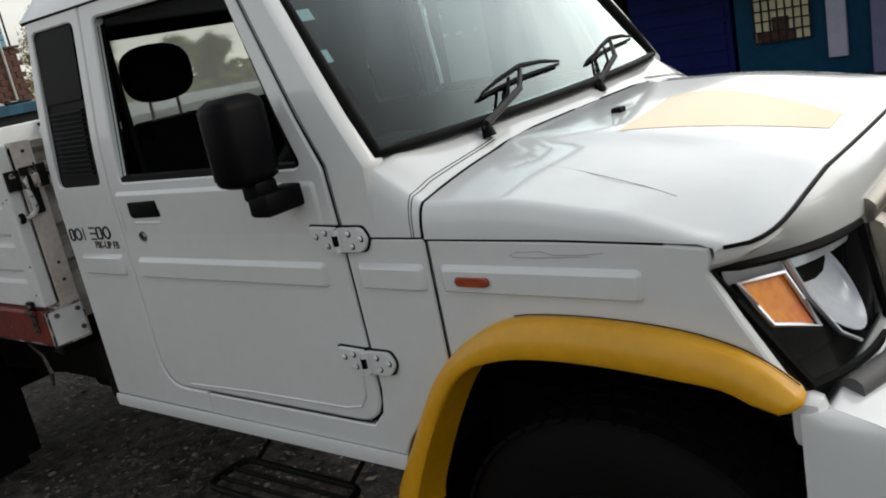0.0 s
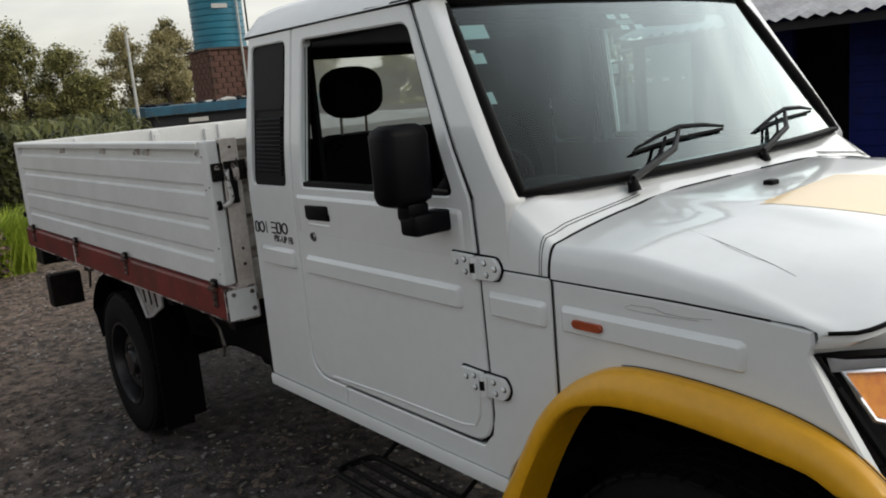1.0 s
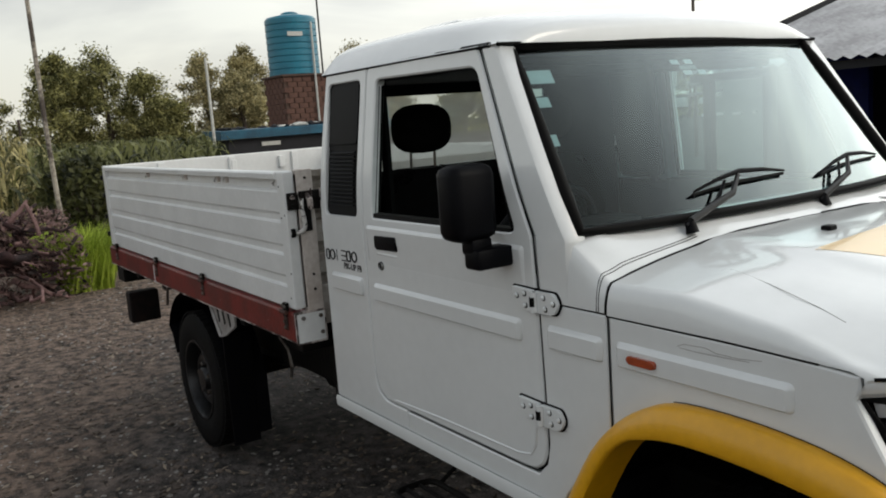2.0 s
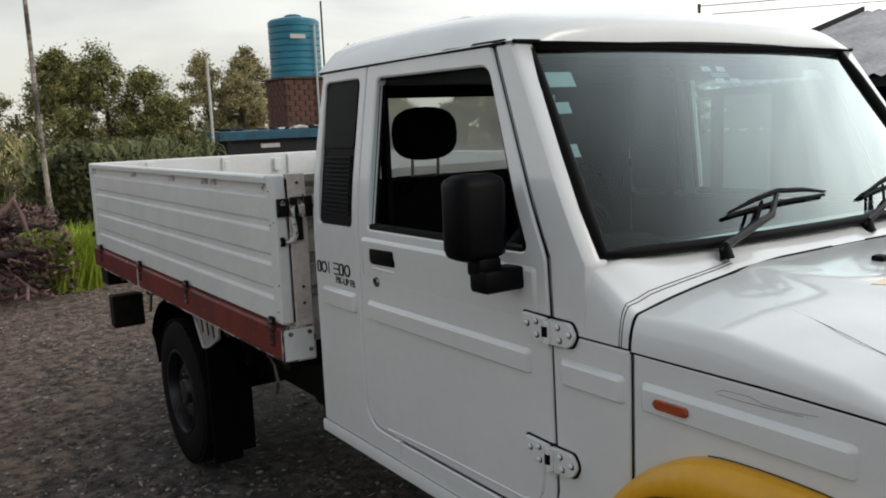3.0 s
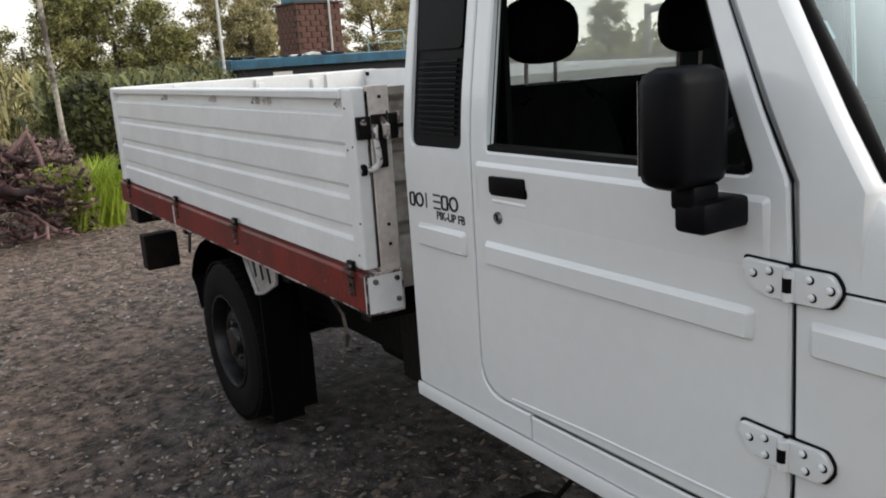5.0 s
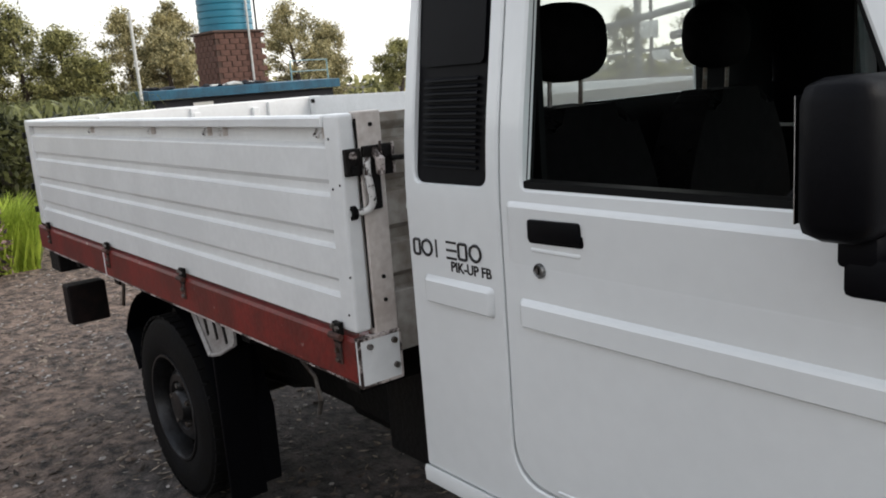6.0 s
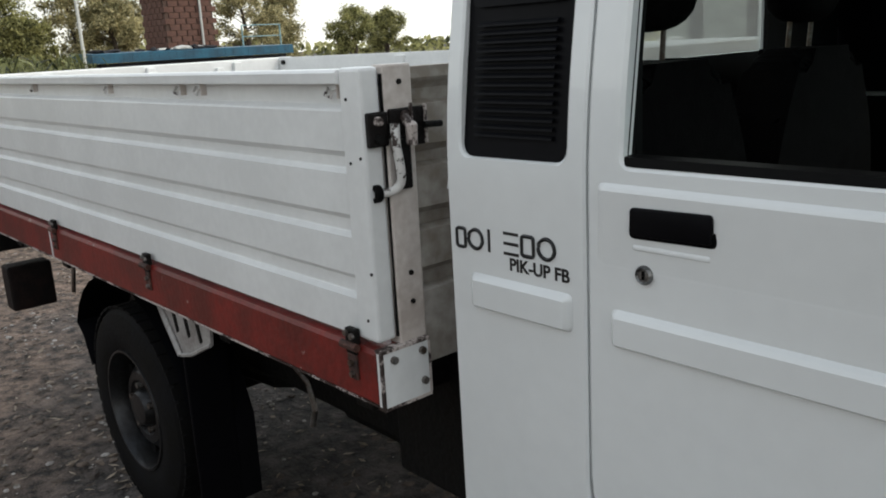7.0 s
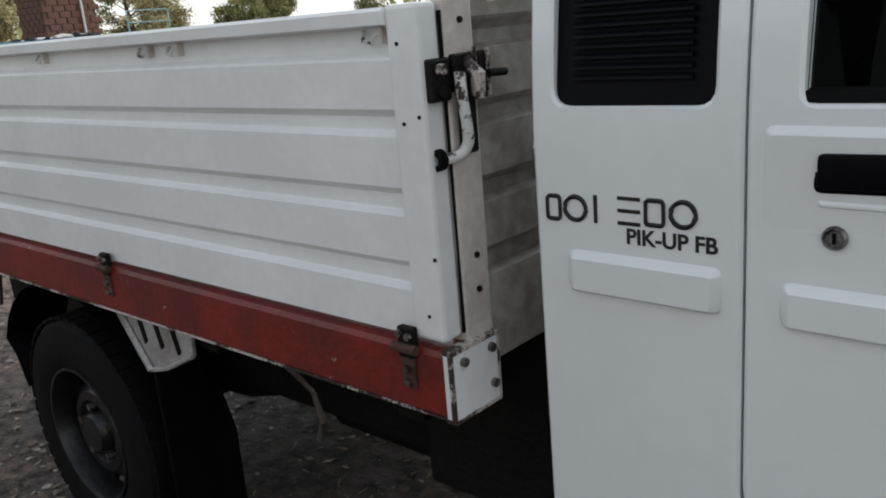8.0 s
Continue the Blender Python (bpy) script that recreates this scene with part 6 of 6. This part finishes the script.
for k in range(300):
    y = rnd.uniform(-3.6, 0.12)
    hmax = 0.95 * min(1.0, (0.62 - y) / 0.30) * (0.85 + 0.2 * noise.noise(Vector((y * 2.2, 0.5, 0.2))))
    z = max(0.04, hmax * rnd.uniform(0.0, 1.0) ** 0.75)
    wide_at = 0.62 * (1 - 0.5 * z)
    x = -8.75 + (rnd.uniform(0.4, 1.0) if rnd.random() < 0.7 else rnd.uniform(-1, 0.4)) * wide_at * 0.75
    ob = new("branch", branch_meshes[rnd.randrange(8)])
    ob.parent, ob.matrix_parent_inverse = pile, pile.matrix_world.inverted()
    s = rnd.uniform(0.5, 1.05)
    ob.matrix_basis = pose(x, y, GROUND + z, rnd.uniform(-30, 30), rnd.uniform(-35, 35), rnd.uniform(0, 360)) @ Matrix.Diagonal((s, s * rnd.uniform(0.8, 1.5), s * rnd.uniform(0.8, 1.5), 1))
# the fine dead leaves and twigs among the branches
verts, faces = [], []
for k in range(15000):
    y = rnd.uniform(-4.0, 0.5)
    hmax = 0.90 * min(1.0, (0.66 - y) / 0.30)
    z = hmax * rnd.uniform(0.0, 1.0) ** 0.8
    x = -8.75 + rnd.uniform(-1, 1) * 0.55 * (1 - 0.45 * z)
    s = rnd.uniform(0.015, 0.045)
    p = Vector((x, y, GROUND + z + 0.02))
    u = Vector((rnd.gauss(0, 1), rnd.gauss(0, 1), rnd.gauss(0, 0.7))).normalized() * s
    w = u.cross(Vector((rnd.gauss(0, 1), rnd.gauss(0, 1), rnd.gauss(0, 1)))).normalized() * s * rnd.uniform(0.15, 0.5)
    i = len(verts)
    verts += [p - u, p + w, p + u, p - w]
    faces.append((i, i + 1, i + 2, i + 3))
me = bpy.data.meshes.new("dead_leaves")
me.from_pydata(verts, [], faces)
me.materials.append(leafy("dead_leaf", (0.36, 0.235, 0.215), (0.007, 0.0025, 0.0035), 12))
ob = new("dead_leaves", me)
ob.parent, ob.matrix_parent_inverse = pile, pile.matrix_world.inverted()
tagged(ob, kind="stuff")
part("forked_branch", tube([(-8.5, -0.25, 0.75), (-8.45, -0.08, 0.92), (-8.45, 0.0, 1.02)], [0.03, 0.025, 0.015], 7), STICK_A, pile, smooth=True)
part("forked_branch", tube([(-8.45, -0.02, 0.98), (-8.42, 0.04, 0.80), (-8.42, 0.06, 0.66)], [0.02, 0.022, 0.025], 7), STICK_A, pile, smooth=True)

# ---- stones and litter on the yard ----


def scatter(name, count, region, size, mat, seed, label, category, flatness=0.6):
    rnd = random.Random(seed)
    verts, faces = [], []
    ico = [(0, 0, 1), (0.9, 0, 0.45), (0.28, 0.85, 0.45), (-0.72, 0.53, 0.45), (-0.72, -0.53, 0.45), (0.28, -0.85, 0.45), (0.72, 0.53, -0.3), (-0.28, 0.85, -0.3), (-0.9, 0, -0.3), (-0.28, -0.85, -0.3), (0.72, -0.53, -0.3)]
    tri = [(0, 1, 2), (0, 2, 3), (0, 3, 4), (0, 4, 5), (0, 5, 1), (1, 6, 2), (2, 6, 7), (2, 7, 3), (3, 7, 8), (3, 8, 4), (4, 8, 9), (4, 9, 5), (5, 9, 10), (5, 10, 1), (1, 10, 6)]
    x0, x1, y0, y1 = region
    for k in range(count):
        x, y = rnd.uniform(x0, x1), rnd.uniform(y0, y1)
        if noise.noise(Vector((x * 1.3, y * 1.3, seed))) < rnd.uniform(-0.6, 0.35):
            continue
        s = size * rnd.uniform(0.35, 1.0) ** 2
        sx, sy, sz, a = s * rnd.uniform(0.7, 1.4), s * rnd.uniform(0.7, 1.4), s * flatness * rnd.uniform(0.5, 1.1), rnd.uniform(0, 6.3)
        gz = GROUND - 0.01 + 0.02 * noise.noise(Vector((x * 0.8, y * 0.8, 3))) + 0.008 * noise.noise(Vector((x * 3, y * 3, 1)))
        i = len(verts)
        for vx, vy, vz in ico:
            j = rnd.uniform(0.8, 1.15)
            px, py = vx * sx * j, vy * sy * j
            verts.append((x + px * math.cos(a) - py * math.sin(a), y + px * math.sin(a) + py * math.cos(a), gz + vz * sz * j))
        faces += [tuple(i + q for q in t) for t in tri]
    me = bpy.data.meshes.new(name)
    me.from_pydata(verts, [], faces)
    me.materials.append(mat)
    return tagged(new(name, me), label, category, kind="stuff")


STONE = material("stone", (0.215, 0.164, 0.13), 0.9, second=(0.03, 0.023, 0.018), scale=4, bump=0.3, spread=(0.35, 0.68))
PALE = material("pale_stone", (0.44, 0.41, 0.38), 0.9, second=(0.08, 0.07, 0.06), scale=9)
scatter("gravel_stones", 16000, (-7.5, 0.3, -2.6, 2.6), 0.021, STONE, 3, "small stones strewn over the dirt yard", "stones")
scatter("far_stones", 9000, (-16, -6.5, -4, 8), 0.035, STONE, 4, "stones strewn over the far part of the yard", "stones")
scatter("pale_stones", 9000, (-8.5, 0.3, -2.2, 2.4), 0.016, PALE, 9, "pale pebbles and litter lying on the dirt", "pebbles", 0.6)
rnd = random.Random(8)
verts, faces = [], []
for k in range(9000):
    x, y = rnd.uniform(-9, 0.3), rnd.uniform(-2.6, 2.6)
    s = rnd.uniform(0.008, 0.030)
    a = rnd.uniform(0, 6.3)
    d, w = Vector((math.cos(a), math.sin(a), rnd.uniform(-0.2, 0.4))) * s, Vector((-math.sin(a), math.cos(a), rnd.uniform(-0.3, 0.3))) * s * rnd.uniform(0.1, 0.5)
    p = Vector((x, y, GROUND - 0.002 + 0.02 * noise.noise(Vector((x * 0.8, y * 0.8, 3)))))
    i = len(verts)
    verts += [p - d, p + w, p + d, p - w]
    faces.append((i, i + 1, i + 2, i + 3))
me = bpy.data.meshes.new("leaf_litter")
me.from_pydata(verts, [], faces)
me.materials.append(leafy("litter", (0.42, 0.34, 0.26), (0.03, 0.022, 0.016), 6))
tagged(new("leaf_litter", me), "dry leaves and chaff on the ground", "leaf litter", kind="stuff")

# ---- blue workshop behind the truck ----
BLUE = material("blue_wall", (0.006, 0.012, 0.11), 0.55, second=(0.004, 0.008, 0.06), scale=1.2, spec=0.12)
TEAL = material("teal_wall", (0.004, 0.055, 0.12), 0.55, second=(0.003, 0.04, 0.085), scale=1.5, spec=0.12)
LILAC = material("lilac_post", (0.16, 0.16, 0.30), 0.6, vary=0.15)
PALE_LILAC = material("pale_lilac", (0.42, 0.42, 0.55), 0.6, vary=0.15)
ZINC = material("zinc_sheet", (0.42, 0.42, 0.43), 0.45, metal=0.3, second=(0.25, 0.245, 0.25), scale=2)
GX0, GX1, GY = -5.3, 7.0, 7.6
wall = thing("workshop", (1.0, GY, GROUND), "dark blue painted workshop with a corrugated lean-to roof", "workshop")
part("back_wall", box(GX0 + 0.2, GX1, GY + 1.6, GY + 1.8, GROUND, 2.60), DARKWALL, wall)
part("side_wall", box(GX0 + 0.2, GX0 + 0.4, GY - 0.2, GY + 1.6, GROUND, 2.05), DARKWALL, wall)
part("blue_panel", box(-3.3, -2.22, GY - 0.1, GY, GROUND, 2.05, 0.01), BLUE, wall, "deep blue painted door leaf")
for z in [0.2 + 0.16 * i for i in range(12)]:
    part("door_slat", box(-3.25, -2.28, GY - 0.115, GY - 0.1, z, z + 0.12, 0.005), BLUE, wall)
part("blue_panel", box(-4.6, -3.9, GY - 0.1, GY, GROUND, 2.05, 0.01), BLUE, wall)
part("teal_panel", box(-2.18, 0.0, GY - 0.1, GY, GROUND, 2.05, 0.01), TEAL, wall, "teal painted wall panel")
part("post", box(-1.32, -1.15, GY - 0.16, GY - 0.1, 0.48, 2.05, 0.01), PALE_LILAC, wall, "pale lilac post")
part("plinth", box(-2.3, 0.2, GY - 0.2, GY - 0.1, GROUND, 0.30, 0.01), DARKWALL, wall)
part("lilac_panel", box(-0.94, 3.0, GY - 0.18, GY - 0.02, GROUND, 2.05, 0.01), LILAC, wall)
# the lit room inside is put into the pane's pale yellow
wg = part("window", box(-1.985, -1.465, GY - 0.125, GY - 0.095, 0.70, 1.80), material("lit_room_yellow", (0.75, 0.70, 0.45), 0.4, vary=0.2, scale=3), wall, "window coloured pale yellow for the lit room, behind a dark grille")
for i in range(8):
    part("grille_bar", box(-1.985 + 0.0743 * i - 0.006, -1.985 + 0.0743 * i + 0.006, GY - 0.15, GY - 0.125, 0.70, 1.80), DARKWALL, wg)
for i in range(12):
    part("grille_bar", box(-1.985, -1.465, GY - 0.148, GY - 0.127, 0.70 + 0.1 * i - 0.006, 0.70 + 0.1 * i + 0.006), DARKWALL, wg)
part("shelf_clutter", box(-1.97, -1.60, GY - 0.135, GY - 0.120, 0.70, 0.80, 0.01), RUST, wg, "brown clutter behind the grille")
part("shelf_clutter", box(-1.82, -1.66, GY - 0.136, GY - 0.120, 0.80, 0.93, 0.01), RUST, wg)
rows = []
for k in range(2):
    row = []
    for i in range(330):
        x = GX0 + (GX1 - GX0) * i / 329
        row.append((x, (GY - 1.3, GY + 2.0)[k], (1.82, 2.75)[k] + 0.018 * math.sin(i * math.pi / 2)))
    rows.append(row)
bm = loft(rows)
part("roof_sheet", bm, ZINC, wall, "grey corrugated iron roof", smooth=True, out=(0, 0, 1))
part("gable_board", prism([(GY - 1.3, 1.78), (GY + 2.0, 2.70), (GY + 2.0, 2.82), (GY - 1.3, 1.90)], GX0 - 0.03, GX0, axis="x"), DARKWALL, wall)
for x in (-5.1, 3.0):
    part("roof_post", box(x - 0.05, x + 0.05, GY - 1.2, GY - 1.1, GROUND, 1.80, 0.01), DARKWALL, wall)
part("purlin", box(GX0, GX1, GY - 1.22, GY - 1.14, 1.72, 1.80), DARKWALL, wall)

# ---- open timber frame beyond the workshop ----
WEATHERED = material("weathered_timber", (0.34, 0.34, 0.31), 0.8, second=(0.16, 0.16, 0.15), scale=3, bump=0.2)
PALE_SHEET = material("pale_green_sheet", (0.42, 0.45, 0.40), 0.6, second=(0.30, 0.33, 0.29), scale=1.2)
WHITE_PATCH = material("white_patch", (0.86, 0.86, 0.82), 0.7, vary=0.08, scale=5, bump=0.1)
stall = thing("open_stall", (-7.2, 9.0, GROUND), "open timber stall frame with pale sheeting and small white patches", "stall")
for x, top in ((-9.2, 2.0), (-8.07, 2.35), (-5.1, 2.2)):
    part("post", box(x - 0.04, x + 0.04, 8.96, 9.04, GROUND, top, 0.006), WEATHERED, stall)
for a, b, r in (((-9.2, 9.0, 1.90), (-6.9, 9.0, 2.19), 0.055), ((-7.5, 9.02, 1.76), (-5.0, 9.02, 2.12), 0.06), ((-9.2, 9.0, 1.52), (-6.9, 9.0, 1.64), 0.022)):
    part("beam", tube([a, b], r, 8), WEATHERED, stall, smooth=True)
part("back_sheet", box(-7.45, -5.0, 9.5, 9.53, GROUND, 2.05, 0.004), PALE_SHEET, stall, "pale green sheet wall")
part("stay_wire", tube([(-8.7, 9.0, 1.85), (-7.45, 9.0, 1.44)], 0.010, 6), DARKMETAL, stall)
for x0, x1, z0, z1 in ((-7.95, -7.66, 1.75, 1.99), (-7.76, -7.46, 1.44, 1.58), (-7.24, -7.14, 1.47, 1.56), (-7.05, -6.88, 1.56, 1.61), (-7.20, -7.15, 1.28, 1.32), (-7.04, -6.82, 1.28, 1.33), (-6.66, -6.52, 1.28, 1.32), (-6.33, -6.27, 1.29, 1.32)):
    part("white_patch", box(x0, x1, 8.90, 8.94, z0, z1, 0.012), WHITE_PATCH, stall, smooth=True)
